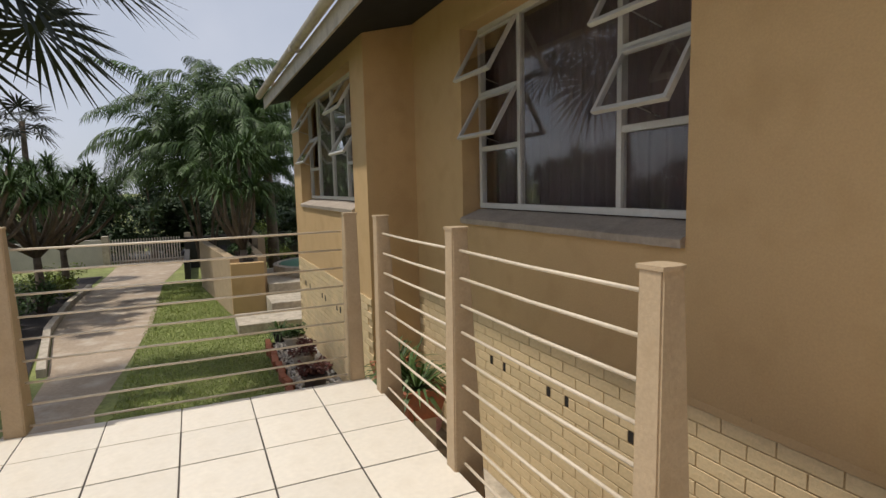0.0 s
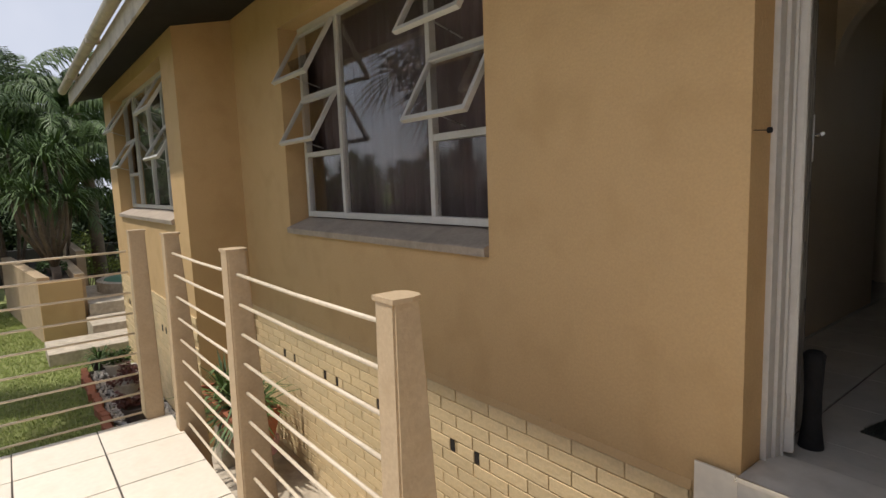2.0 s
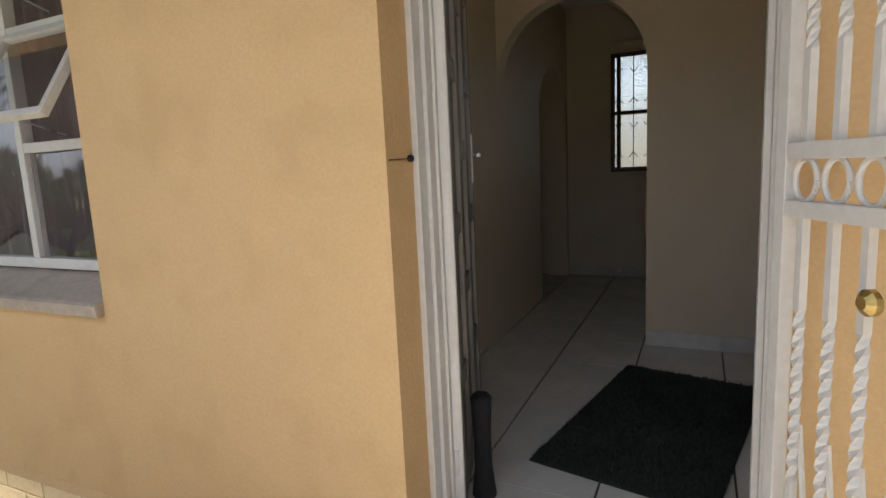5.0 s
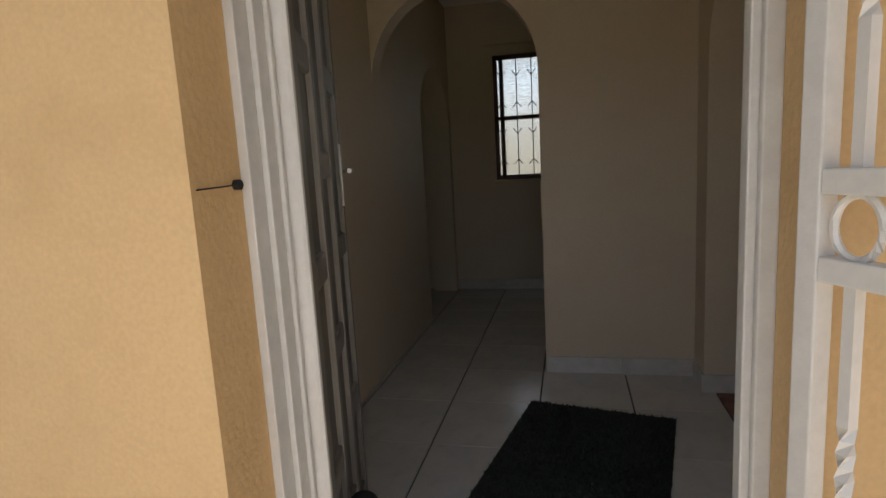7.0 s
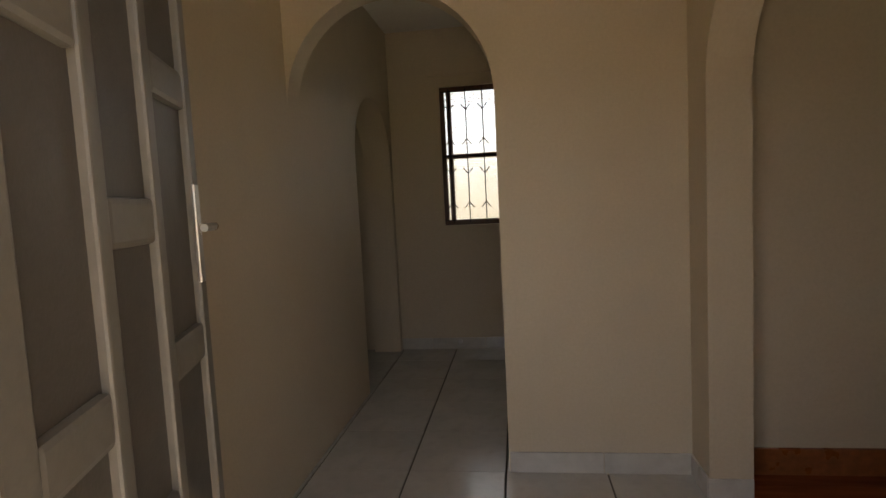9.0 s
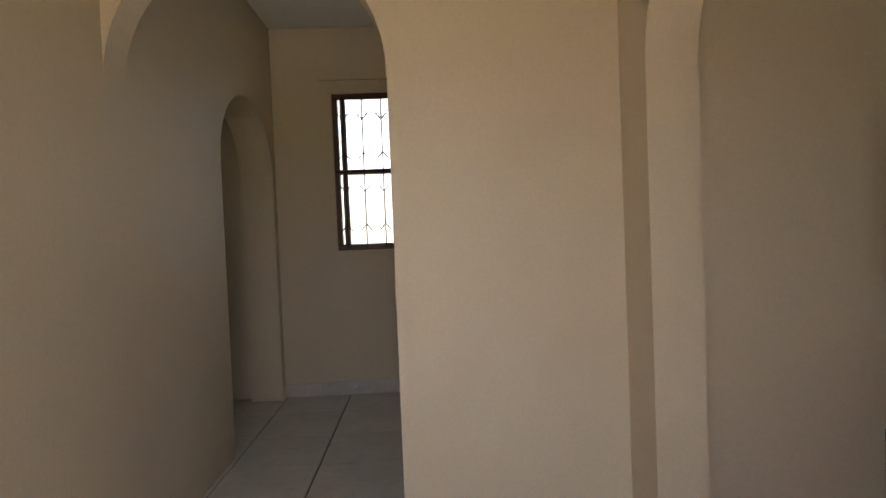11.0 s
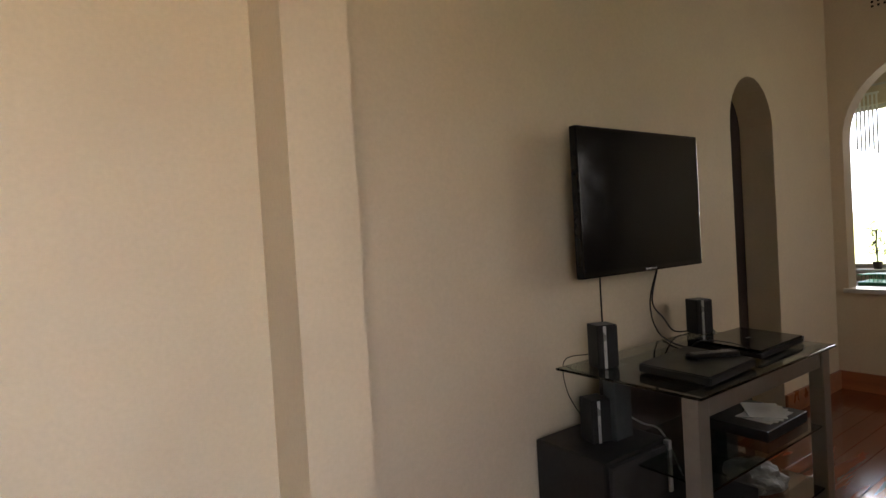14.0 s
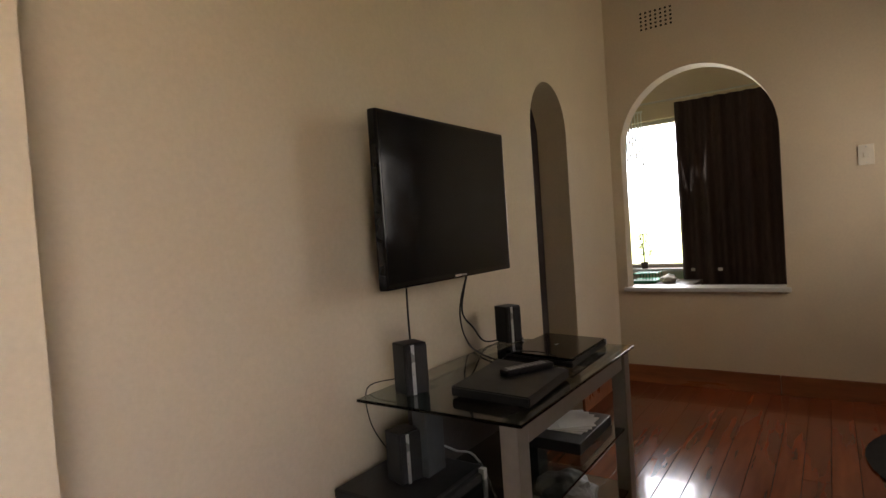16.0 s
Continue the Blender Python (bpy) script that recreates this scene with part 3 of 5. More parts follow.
setting("door_threshold", bmbox(d0 + 0.002, 3.085, FLOOR - 0.30, d1 - 0.002, Y_IN - 0.002, FLOOR + 0.022, bevel=0.004), M_FTILE, "white marbled tile threshold", "threshold")
setting("threshold_trim", bmbox(d0 - 0.004, 3.074, FLOOR + 0.004, d1 + 0.004, 3.0845, FLOOR + 0.024), M_STEEL, "metal edge strip of the threshold", "trim")

# ---- security gate ----
gate = thing("security_gate", "white wrought-iron security gate with twisted bars, swung open", "gate")
gate.matrix_world = pose(0.875, 3.095, 0.225, 0, 0, -64)
GW, GH = 0.86, 2.03
bm = bmesh.new()
for a, b in ((0, 0.035), (GW - 0.035, GW)):
    box(bm, a, -0.016, 0, b, 0.016, GH, 0.003)
for z in (0.0, 0.30, 1.115, 1.235, GH - 0.035):
    box(bm, 0.035, -0.015, z, GW - 0.035, 0.015, z + 0.035, 0.003)
part("gate_frame", bm, M_WHITE, gate)


def twisted(x, z0, z1):
    """A square bar with its middle third twisted."""
    bm = bmesh.new()
    n, r = 40, 0.0085
    rings = []
    for i in range(n + 1):
        f = i / n
        a = math.pi / 4 + max(0.0, min(1.0, (f - 0.25) / 0.5)) * math.tau * 2.5
        rings.append([bm.verts.new((x + r * 1.414 * math.cos(a + k * math.pi / 2), r * 1.414 * math.sin(a + k * math.pi / 2), z0 + (z1 - z0) * f)) for k in range(4)])
    for p, q in zip(rings, rings[1:]):
        for k in range(4):
            bm.faces.new((p[k], p[(k + 1) % 4], q[(k + 1) % 4], q[k]))
    return bm


xs = [0.035 + (GW - 0.07) * (i + 0.5) / 9 for i in range(9)]
for x in xs:
    part("twisted_bar", twisted(x, 1.27, GH - 0.035), M_WHITE, gate)
    part("twisted_bar", twisted(x, 0.335, 1.115), M_WHITE, gate)
    bm = bmesh.new()
    tube(bm, [(x + 0.034 * math.cos(a), 0, 1.1925 + 0.043 * math.sin(a)) for a in [k * math.tau / 20 for k in range(21)]], 0.006, 6)
    part("ring", bm, M_WHITE, gate, "white iron ring")
    bm = bmesh.new()
    for s in (-1, 1):
        tube(bm, [(x, 0.012, 0.335), (x + s * 0.022, 0.012, 0.50), (x, 0.012, 0.66)], 0.006, 5)
    part("leaf_ornament", bm, M_WHITE, gate)
part("lock_box", bmbox(GW - 0.16, -0.025, 0.86, GW - 0.02, 0.025, 1.06, bevel=0.006), M_BRASS, gate, "worn brass lock box")
bm = bmesh.new()
lathe(bm, [(0.012, 0), (0.024, 0.008), (0.024, 0.02), (0.012, 0.03)], (0, 0, 0), 12)
bm.transform(pose(0.30, -0.016, 0.99, 90, 0, 0))
part("brass_boss", bm, M_BRASS, gate, "brass diamond boss")

# ---- patio ----
PX0, PX1, PY0, PY1 = -2.90, 4.2, -1.9, 1.65
setting("patio_slab", bmbox(PX0 + 0.01, PY0, GROUND - 0.2, PX1, PY1 - 0.01, -0.010), M_CONC, "raised patio slab with dark joints", "patio")
setting("patio_landing", bmbox(-0.33, PY1 - 0.01, GROUND - 0.2, PX1, Y_OUT - 0.004, -0.010), M_CONC, "patio slab in front of the door", "patio")
setting("patio_grout", bmbox(PX0 + 0.012, PY0, -0.010, PX1, PY1 - 0.012, -0.004), M_GROUT, "dark grout between the patio tiles", "patio")
setting("patio_landing_grout", bmbox(-0.325, PY1 - 0.008, -0.010, PX1, Y_OUT - 0.006, -0.004), M_GROUT, "dark grout between the landing tiles", "patio")
step = setting("door_step", bmbox(-0.312, 3.10, -0.003, 1.25, Y_OUT - 0.001, FLOOR - 0.004), M_GROUT, "tiled step face below the door", "step")
bm = bmesh.new()
for i in range(4):
    x = -0.31 + i * 0.34
    box(bm, x + 0.002, 3.088, 0.002, x + 0.337, 3.0995, FLOOR + 0.002 if i else FLOOR + 0.02, 0.002)
part("tile", bm, M_PATIO, step, "cream step tiles")


def post(name, x, y, z0, z1, turn, label):
    """A concrete post whose side tapers to the top, with a thin cap."""
    t = thing(name, label, "post", "balustrade posts", (x, y, z0))
    t.rotation_euler = (0, 0, radians(turn))
    h = z1 - z0
    bm = bmesh.new()
    lo = [(-0.050, -0.055), (0.050, -0.055), (0.062, 0.110), (-0.050, 0.110)]
    hi = [(-0.042, -0.036), (0.042, -0.036), (0.042, 0.040), (-0.042, 0.040)]
    a = [bm.verts.new((*p, 0)) for p in lo]
    b = [bm.verts.new((*p, h - 0.012)) for p in hi]
    bm.faces.new(a[::-1])
    bm.faces.new(b)
    for k in range(4):
        bm.faces.new((a[k], a[(k + 1) % 4], b[(k + 1) % 4], b[k]))
    bmesh.ops.bevel(bm, geom=[e for e in bm.edges if abs(e.verts[0].co.z - e.verts[1].co.z) > 0.5], offset=0.006, segments=2, affect="EDGES")
    part("shaft", bm, M_POST, t)
    bm = bmesh.new()
    prism(bm, [(-0.046, -0.040), (0.046, -0.040), (0.052, 0.012), (0.042, 0.042), (0.015, 0.054), (-0.030, 0.050), (-0.046, 0.030)], "z", h - 0.012, h)
    part("cap", bm, M_POST, t, "thin uneven mortar cap")
    return t


post("balustrade_post", -2.93, 1.56, 0.0, 1.145, 90, "beige painted concrete balustrade post at the patio corner")
post("balustrade_post", -2.60, 1.672, -0.35, 1.135, 0, "beige painted concrete balustrade post at the patio corner")
post("balustrade_post", -1.51, 1.672, -0.35, 1.125, 0, "beige painted concrete balustrade post on the patio edge")
post("balustrade_post", -0.315, 1.672, -0.35, 1.10, 0, "beige painted concrete balustrade post near the door")
post("balustrade_post", -2.93, -0.36, 0.0, 1.145, 90, "beige painted concrete balustrade post on the patio edge")

RODS = [1.022 - 0.1235 * i for i in range(9)]


def rod_panel(a, b, label):
    t = thing("railing", label, "railing", "patio railings")
    for z in RODS:
        if z < 0.02:
            continue
        bm = bmesh.new()
        tube(bm, [(a[0], a[1], z), ((a[0] + b[0]) / 2, (a[1] + b[1]) / 2, z - 0.004), (b[0], b[1], z)], 0.0068, 10)
        part("rod", bm, M_ROD, t, smooth=True)
    return t


rod_panel((-2.93, -0.30), (-2.93, 1.50), "cream painted steel rods between two patio posts")
rod_panel((-2.56, 1.672), (-1.55, 1.672), "cream painted steel rods between the corner posts")
rod_panel((-1.47, 1.672), (-0.355, 1.672), "cream painted steel rods beside the house wall")
rod_panel((-2.93, -1.9), (-2.93, -0.42), "cream painted steel rods along the outer patio edge")
setting("patio_parapet", bmbox(PX0 - 0.1, PY0 - 0.15, GROUND, PX1, PY0, 1.1), M_WALL, "ochre plaster parapet along the far patio side", "wall")
setting("patio_end_wall", bmbox(PX1, PY0 - 0.15, GROUND, PX1 + 0.15, Y_OUT - 0.004, 2.6), M_WALL, "ochre plaster wall closing the patio", "wall")


# ---- entrance and passage ----
mat_ob = thing("door_mat", "dark green shaggy mat lying on the tiles", "mat", at=(0.55, 4.485, FLOOR + 0.001))
mat_ob.rotation_euler = (0, 0, radians(-11.6))
MW, ML = 0.76, 1.35
part("backing", bmbox(-MW / 2, -ML / 2, 0, MW / 2, ML / 2, 0.006), M_MAT, mat_ob)
rng = random.Random(4)
verts, faces = [], []
for i in range(16000):
    x, y = rng.uniform(-MW / 2, MW / 2), rng.uniform(-ML / 2, ML / 2)
    a = rng.uniform(0, math.tau)
    dx, dy = 0.004 * math.cos(a), 0.004 * math.sin(a)
    k = len(verts)
    verts += [(x - dx, y - dy, 0.004), (x + dx, y + dy, 0.004), (x + rng.uniform(-0.01, 0.01), y + rng.uniform(-0.01, 0.01), rng.uniform(0.014, 0.024))]
    faces.append((k, k + 1, k + 2))
tagged(part("tufting", raw("tufting", verts, faces, M_MAT), None, mat_ob), kind="stuff")

roll = thing("rolled_cloth", "dark rolled cloth standing on the tiles beside the open door", "cloth", at=(-0.055, 3.60, FLOOR))
bm = bmesh.new()
lathe(bm, [(0.05, 0), (0.046, 0.03), (0.036, 0.12), (0.034, 0.25), (0.040, 0.38), (0.043, 0.41), (0.030, 0.425), (0.01, 0.42)], (0, 0, 0), 14)
part("roll", bm, M_CLOTH, roll, smooth=True)

# tile skirtings
def tile_skirting(name, axis, at, out, u0, u1, joints, label):
    """Skirting of single tiles along a wall; out is the side on which they stand."""
    sk = tagged(new(name), label, "skirting", kind="structure")
    es = [u0] + [j for j in joints if u0 + 0.02 < j < u1 - 0.02] + [u1]
    for a, b in zip(es, es[1:]):
        w0, w1 = sorted((at + out * 0.0005, at + out * 0.011))
        q = (a + 0.002, w0, FLOOR, b - 0.002, w1, FLOOR + 0.105) if axis == "x" else (w0, a + 0.002, FLOOR, w1, b - 0.002, FLOOR + 0.105)
        part("skirting_tile", bmbox(*q, bevel=0.003), M_FTILE, sk)
    return sk


XJ = [0.36 + 0.505 * i for i in range(-6, 6)]
YJ = [5.19 + 0.5 * i for i in range(-5, 8)]
tile_skirting("baseboard_arch_wall", "x", Y_ARCH, -1, 0.382, 1.27, [0.848], "white marbled tile skirting")
tile_skirting("baseboard_pillar", "y", 1.27, -1, 5.455, Y_ARCH - 0.012, [], "white marbled tile skirting of the pillar")
tile_skirting("baseboard_pillar_end", "x", 5.455, -1, 1.259, 1.455, [], "white marbled tile skirting of the pillar")
tile_skirting("baseboard_back", "x", Y_BACK, -1, X_L, 1.9, [-0.37, 0.13, 0.63, 1.13, 1.63], "white marbled tile skirting of the back wall")

sock = thing("wall_socket", "small round socket on the passage skirting", "socket", at=(-0.11, Y_BACK - 0.012, 0.235))
bm = bmesh.new()
lathe(bm, [(0.026, 0), (0.026, 0.004), (0.020, 0.008)], (0, 0, 0), 14)
bm.transform(Matrix.Rotation(radians(90), 4, "X"))
part("plate", bm, M_STEEL, sock)

# ---- lounge ----
sk = tagged(new("baseboard_lounge"), "varnished red-brown timber skirting board", "skirting", kind="structure")
for q in ((1.457, Y_TV - 0.02, FLOOR - 0.01, 3.97, Y_TV - 0.0005, FLOOR + 0.13), (4.49, Y_TV - 0.02, FLOOR - 0.01, X_END - 0.021, Y_TV - 0.0005, FLOOR + 0.13)):
    part("board", bmbox(*q, bevel=0.004), M_SKIRT, sk)
for y0, y1 in ((Y_IN, 4.66), (4.663, Y_TV - 0.001)):
    part("board", bmbox(X_END - 0.02, y0, FLOOR - 0.01, X_END - 0.0005, y1, FLOOR + 0.13, bevel=0.004), M_SKIRT, sk)

# hatch sill and edge trim
setting("hatch_sill", bmbox(X_END - 0.035, 4.575, 0.857, X_END + 0.16, 5.665, 0.887, bevel=0.006), M_WHITE, "white sill of the serving hatch", "sill")

vent = thing("wall_vent", "cream plaster air vent with rows of round holes", "air vent")
part("plate", bmbox(X_END - 0.006, 5.212, 2.775, X_END - 0.0005, 5.452, 2.925, bevel=0.002), M_IN, vent)
# holes are dark discs laid on the plate, their shade given by colour
for i in range(7):
    for j in range(5):
        bm = bmesh.new()
        c = (X_END - 0.0066, 5.228 + 0.0345 * i, 2.792 + 0.029 * j)
        tube(bm, [c, (c[0] - 0.001, c[1], c[2])], 0.0085, 10)
        part("vent_hole", bm, M_HOLE, vent)

sw = thing("light_switch", "ivory light switch plate on the lounge wall", "switch")
part("plate", bmbox(X_END - 0.009, 4.115, 1.64, X_END - 0.0005, 4.195, 1.765, bevel=0.003), M_SWITCH, sw)
part("rocker", bmbox(X_END - 0.014, 4.143, 1.684, X_END - 0.009, 4.167, 1.72, bevel=0.002), M_SWITCH, sw)
for z in (1.655, 1.75):
    bm = bmesh.new()
    tube(bm, [(X_END - 0.0105, 4.155, z), (X_END - 0.009, 4.155, z)], 0.004, 8)
    part("screw", bm, M_STEEL, sw)

# dark sheet added behind the narrow arch in place of the unlit room
nd = tagged(new("arch_dark_sheet"), "dark sheet behind the narrow arch, standing in for the unlit room", "door", kind="structure")
part("door_leaf", bmbox(3.93, Y_TV + 0.205, FLOOR, 4.53, Y_TV + 0.245, 2.30), M_DARKSHEET, nd)

# television
tv = thing("television", "black flat television on a wall bracket", "television")
T0, T1, TZ0, TZ1, TY = 2.430, 3.275, 1.222, 1.818, 5.53
part("bezel", bmbox(T0, TY, TZ0, T1, TY + 0.035, TZ1, bevel=0.006), M_GLOSS, tv)
part("screen", bmbox(T0 + 0.014, TY - 0.0015, TZ0 + 0.022, T1 - 0.014, TY - 0.0002, TZ1 - 0.014), M_SCREEN, tv, "dark glossy screen")
bm = bmesh.new()
prism(bm, [(TY + 0.035, TZ0 + 0.03), (TY + 0.035, TZ1 - 0.06), (TY + 0.075, TZ1 - 0.14), (TY + 0.075, TZ0 + 0.06)], "x", T0 + 0.05, T1 - 0.05)
part("back_cover", bm, M_BLACK, tv)
part("wall_bracket", bmbox(2.65, TY + 0.075, 1.35, 3.10, Y_TV - 0.0005, 1.65, bevel=0.004), M_BLACK, tv)
part("badge", bmbox(2.83, TY - 0.001, TZ0 + 0.007, 2.91, TY - 0.0002, TZ0 + 0.015), M_SILVER, tv, "small silver badge")

# glass-topped stand
st = thing("tv_stand", "grey metal stand with clear glass shelves", "tv stand")
GX0, GX1, GY0, GY1, GZ = 2.345, 3.37, 5.03, 5.62, 0.885
part("glass_top", bmbox(GX0, GY0, GZ - 0.010, GX1, GY1, GZ, bevel=0.003), M_TGLASS, st, "clear glass top with dark polished edge")
part("glass_shelf", bmbox(GX0 + 0.10, GY0 + 0.03, 0.555, GX1 - 0.02, GY1 - 0.06, 0.563, bevel=0.002), M_TGLASS, st)
part("glass_shelf", bmbox(GX0 + 0.10, GY0 + 0.03, 0.30, GX1 - 0.02, GY1 - 0.06, 0.308, bevel=0.002), M_TGLASS, st)
for x in (GX0 + 0.015, GX1 - 0.085):
    part("leg", bmbox(x, GY0 + 0.02, FLOOR, x + 0.065, GY0 + 0.075, GZ - 0.0105, bevel=0.004), M_STAND, st)
    xr = x + 0.13 if x < 3 else x
    part("leg", bmbox(xr, GY1 - 0.16, FLOOR, xr + 0.10, GY1 - 0.105, GZ - 0.0105, bevel=0.004), M_DARKLEG, st, "dark grey rear leg")
part("side_rail", bmbox(GX1 - 0.073, GY0 + 0.075, 0.79, GX1 - 0.033, GY1 - 0.16, 0.845, bevel=0.003), M_STAND, st)
part("front_rail", bmbox(GX0 + 0.08, GY0 + 0.03, 0.80, GX1 - 0.085, GY0 + 0.065, GZ - 0.0105, bevel=0.003), M_STAND, st)
part("back_panel", bmbox(GX0 + 0.15, GY1 - 0.10, 0.20, GX1 - 0.02, GY1 - 0.085, GZ - 0.012), M_DARKSHEET, st, "dark back panel")


def speaker(x, y, z, turn, label):
    s = thing("desktop_speaker", label, "speaker", "small speakers by the television", (x, y, z))
    s.rotation_euler = (0, 0, radians(turn))
    part("cabinet", bmbox(-0.042, -0.040, 0, 0.042, 0.042, 0.165, bevel=0.005), M_BLACK, s)
    part("grille", bmbox(-0.039, -0.047, 0.006, 0.039, -0.0405, 0.159, bevel=0.003), M_GRILLE, s)
    part("trim_strip", bmbox(-0.022, -0.0505, 0.002, -0.010, -0.0475, 0.163, bevel=0.001), M_SILVER, s, "silver strip")
    return s


speaker(2.485, 5.50, GZ, -22, "small black speaker with a silver strip on the glass top")
speaker(3.30, 5.575, GZ, -22, "small black speaker with a silver strip on the glass top")
speaker(2.455, 5.53, 0.60, -15, "small black speaker with a silver strip on the subwoofer")

sub = thing("subwoofer", "large black box subwoofer on the floor beside the stand", "speaker")
part("cabinet", bmbox(2.29, 5.36, FLOOR + 0.02, 2.66, 5.695, 0.60, bevel=0.008), M_BLACK, sub)
part("front_panel", bmbox(2.305, 5.340, FLOOR + 0.04, 2.63, 5.3595, 0.585, bevel=0.005), M_GRILLE, sub)
part("trim_strip", bmbox(2.635, 5.337, FLOOR + 0.03, 2.655, 5.3595, 0.595, bevel=0.002), M_SILVER, sub, "silver edge strip")
for x in (2.33, 2.62):
    for y in (5.39, 5.66):
        part("foot", bmbox(x - 0.02, y - 0.02, FLOOR, x + 0.02, y + 0.02, FLOOR + 0.02), M_BLACK, sub)


def slab_quad(bm, pts, z0, z1):
    prism(bm, pts, "z", z0, z1)
    bmesh.ops.bevel(bm, geom=list(bm.edges), offset=0.004, segments=2, affect="EDGES")


dec = thing("set_top_box", "flat black decoder box on the glass top", "decoder")
bm = bmesh.new()
slab_quad(bm, [(2.46, 5.06), (2.80, 5.08), (2.85, 5.38), (2.48, 5.34)], GZ + 0.006, GZ + 0.036)
part("case", bm, M_BLACK, dec)
part("front_strip", bmbox(2.803, 5.10, GZ + 0.02, 2.811, 5.16, GZ + 0.034), M_SILVER, dec, "silver front strip")
for x, y in ((2.50, 5.10), (2.77, 5.11), (2.52, 5.31), (2.81, 5.34)):
    part("foot", bmbox(x - 0.012, y - 0.012, GZ, x + 0.012, y + 0.012, GZ + 0.006), M_BLACK, dec)
rem = thing("remote_control", "black remote control lying on the decoder", "remote", at=(2.73, 5.20, GZ + 0.036))
rem.rotation_euler = (0, 0, radians(-28))
part("body", bmbox(-0.095, -0.024, 0, 0.095, 0.024, 0.018, bevel=0.006), M_BLACK, rem)
for i in range(9):
    for j in range(3):
        part("button", bmbox(-0.078 + 0.017 * i, -0.016 + 0.012 * j, 0.018, -0.068 + 0.017 * i, -0.008 + 0.012 * j, 0.0205), M_RUBBER, rem)
lap = thing("laptop", "closed dark glossy laptop on the glass top", "laptop")
bm = bmesh.new()
slab_quad(bm, [(2.93, 5.12), (3.32, 5.13), (3.37, 5.42), (2.98, 5.42)], GZ + 0.003, GZ + 0.022)
part("base", bm, M_BLACK, lap)
bm = bmesh.new()
slab_quad(bm, [(2.932, 5.122), (3.318, 5.132), (3.368, 5.418), (2.982, 5.418)], GZ + 0.023, GZ + 0.034)
part("lid", bm, M_GLOSS, lap, "glossy black lid")
bm = bmesh.new()
prism(bm, [(3.3215, 5.13), (3.3255, 5.13), (3.3755, 5.418), (3.3715, 5.42)], "z", GZ + 0.006, GZ + 0.030)
part("edge_trim", bm, M_SILVER, lap, "silver edge")
part("badge", bmbox(3.135, 5.27, GZ + 0.034, 3.165, 5.28, GZ + 0.0345), M_SILVER, lap)


def cable(name, pts, r, mt, label):
    t = thing(name, label, "cable")
    cu = [Vector(p) for p in pts]
    out = []
    for i in range(len(cu) - 1):
        p0, p1, p2, p3 = cu[max(i - 1, 0)], cu[i], cu[i + 1], cu[min(i + 2, len(cu) - 1)]
        for k in range(6):
            s = k / 6
            out.append(0.5 * ((2 * p1) + (p2 - p0) * s + (2 * p0 - 5 * p1 + 4 * p2 - p3) * s * s + (3 * p1 - p0 - 3 * p2 + p3) * s ** 3))
    out.append(cu[-1])
    bm = bmesh.new()
    tube(bm, out, r, 6)
    part("lead", bm, mt, t, smooth=True)


cable("power_cable", [(2.615, 5.60, TZ0 + 0.02), (2.65, 5.63, 1.12), (2.665, 5.64, 1.0), (2.66, 5.63, GZ + 0.03), (2.67, 5.62, GZ + 0.006)], 0.0035, M_BLACK, "thin black cable hanging from the television")
cable("av_cable", [(3.03, 5.60, TZ0 + 0.02), (3.045, 5.66, 1.09), (3.09, 5.69, 0.98), (3.12, 5.68, GZ + 0.02), (3.05, 5.60, GZ + 0.008), (2.97, 5.50, GZ + 0.008), (2.92, 5.40, GZ + 0.008)], 0.0035, M_BLACK, "thin black cable running from television to decoder")
cable("av_cable", [(3.03, 5.60, TZ0 + 0.02), (3.07, 5.67, 1.06), (3.14, 5.66, 0.97), (3.20, 5.64, 0.90), (3.34, 5.60, GZ + 0.008), (3.36, 5.54, GZ + 0.008), (3.25, 5.48, GZ + 0.008)], 0.004, M_BLACK, "thin black cable looping on the glass top")
cable("charging_lead", [(2.96, 5.42, GZ + 0.008), (2.90, 5.33, GZ + 0.055), (2.93, 5.22, GZ + 0.05), (2.95, 5.16, GZ + 0.02)], 0.0022, M_BLACK, "thin dark lead between decoder and laptop")
cable("speaker_lead", [(2.47, 5.56, GZ + 0.04), (2.44, 5.66, 0.89), (2.48, 5.69, 0.75), (2.55, 5.67, 0.62)], 0.002, M_BLACK, "thin speaker lead hanging behind the stand")
cable("speaker_lead", [(2.63, 5.53, 0.66), (2.68, 5.48, 0.62), (2.75, 5.43, 0.565), (2.80, 5.35, 0.30)], 0.004, M_SILVER, "pale grey lead hanging over the subwoofer")
dvd = thing("dvd_player", "slim dark player on the glass shelf with papers", "player")
part("case", bmbox(2.95, 5.12, 0.563, 3.30, 5.42, 0.605, bevel=0.004), M_BLACK, dvd)
pap = thing("paper_pile", "loose white papers on the player", "papers")
for i in range(4):
    bm = bmbox(-0.10, -0.07, 0, 0.10, 0.07, 0.002)
    bm.transform(pose(3.14 + 0.01 * i, 5.22 + 0.006 * i, 0.605 + 0.0022 * i, 0, 0, 12 * i))
    part("sheet", bm, M_PAPER, pap)
amp = thing("amplifier", "black box with cables on the lower glass shelf", "amplifier")
part("case", bmbox(2.55, 5.14, 0.308, 2.90, 5.46, 0.40, bevel=0.006), M_BLACK, amp)
bag = thing("plastic_bag", "crumpled pale plastic bag on the lower glass shelf", "bag")
bm = bmesh.new()
bmesh.ops.create_icosphere(bm, subdivisions=4, radius=0.11)
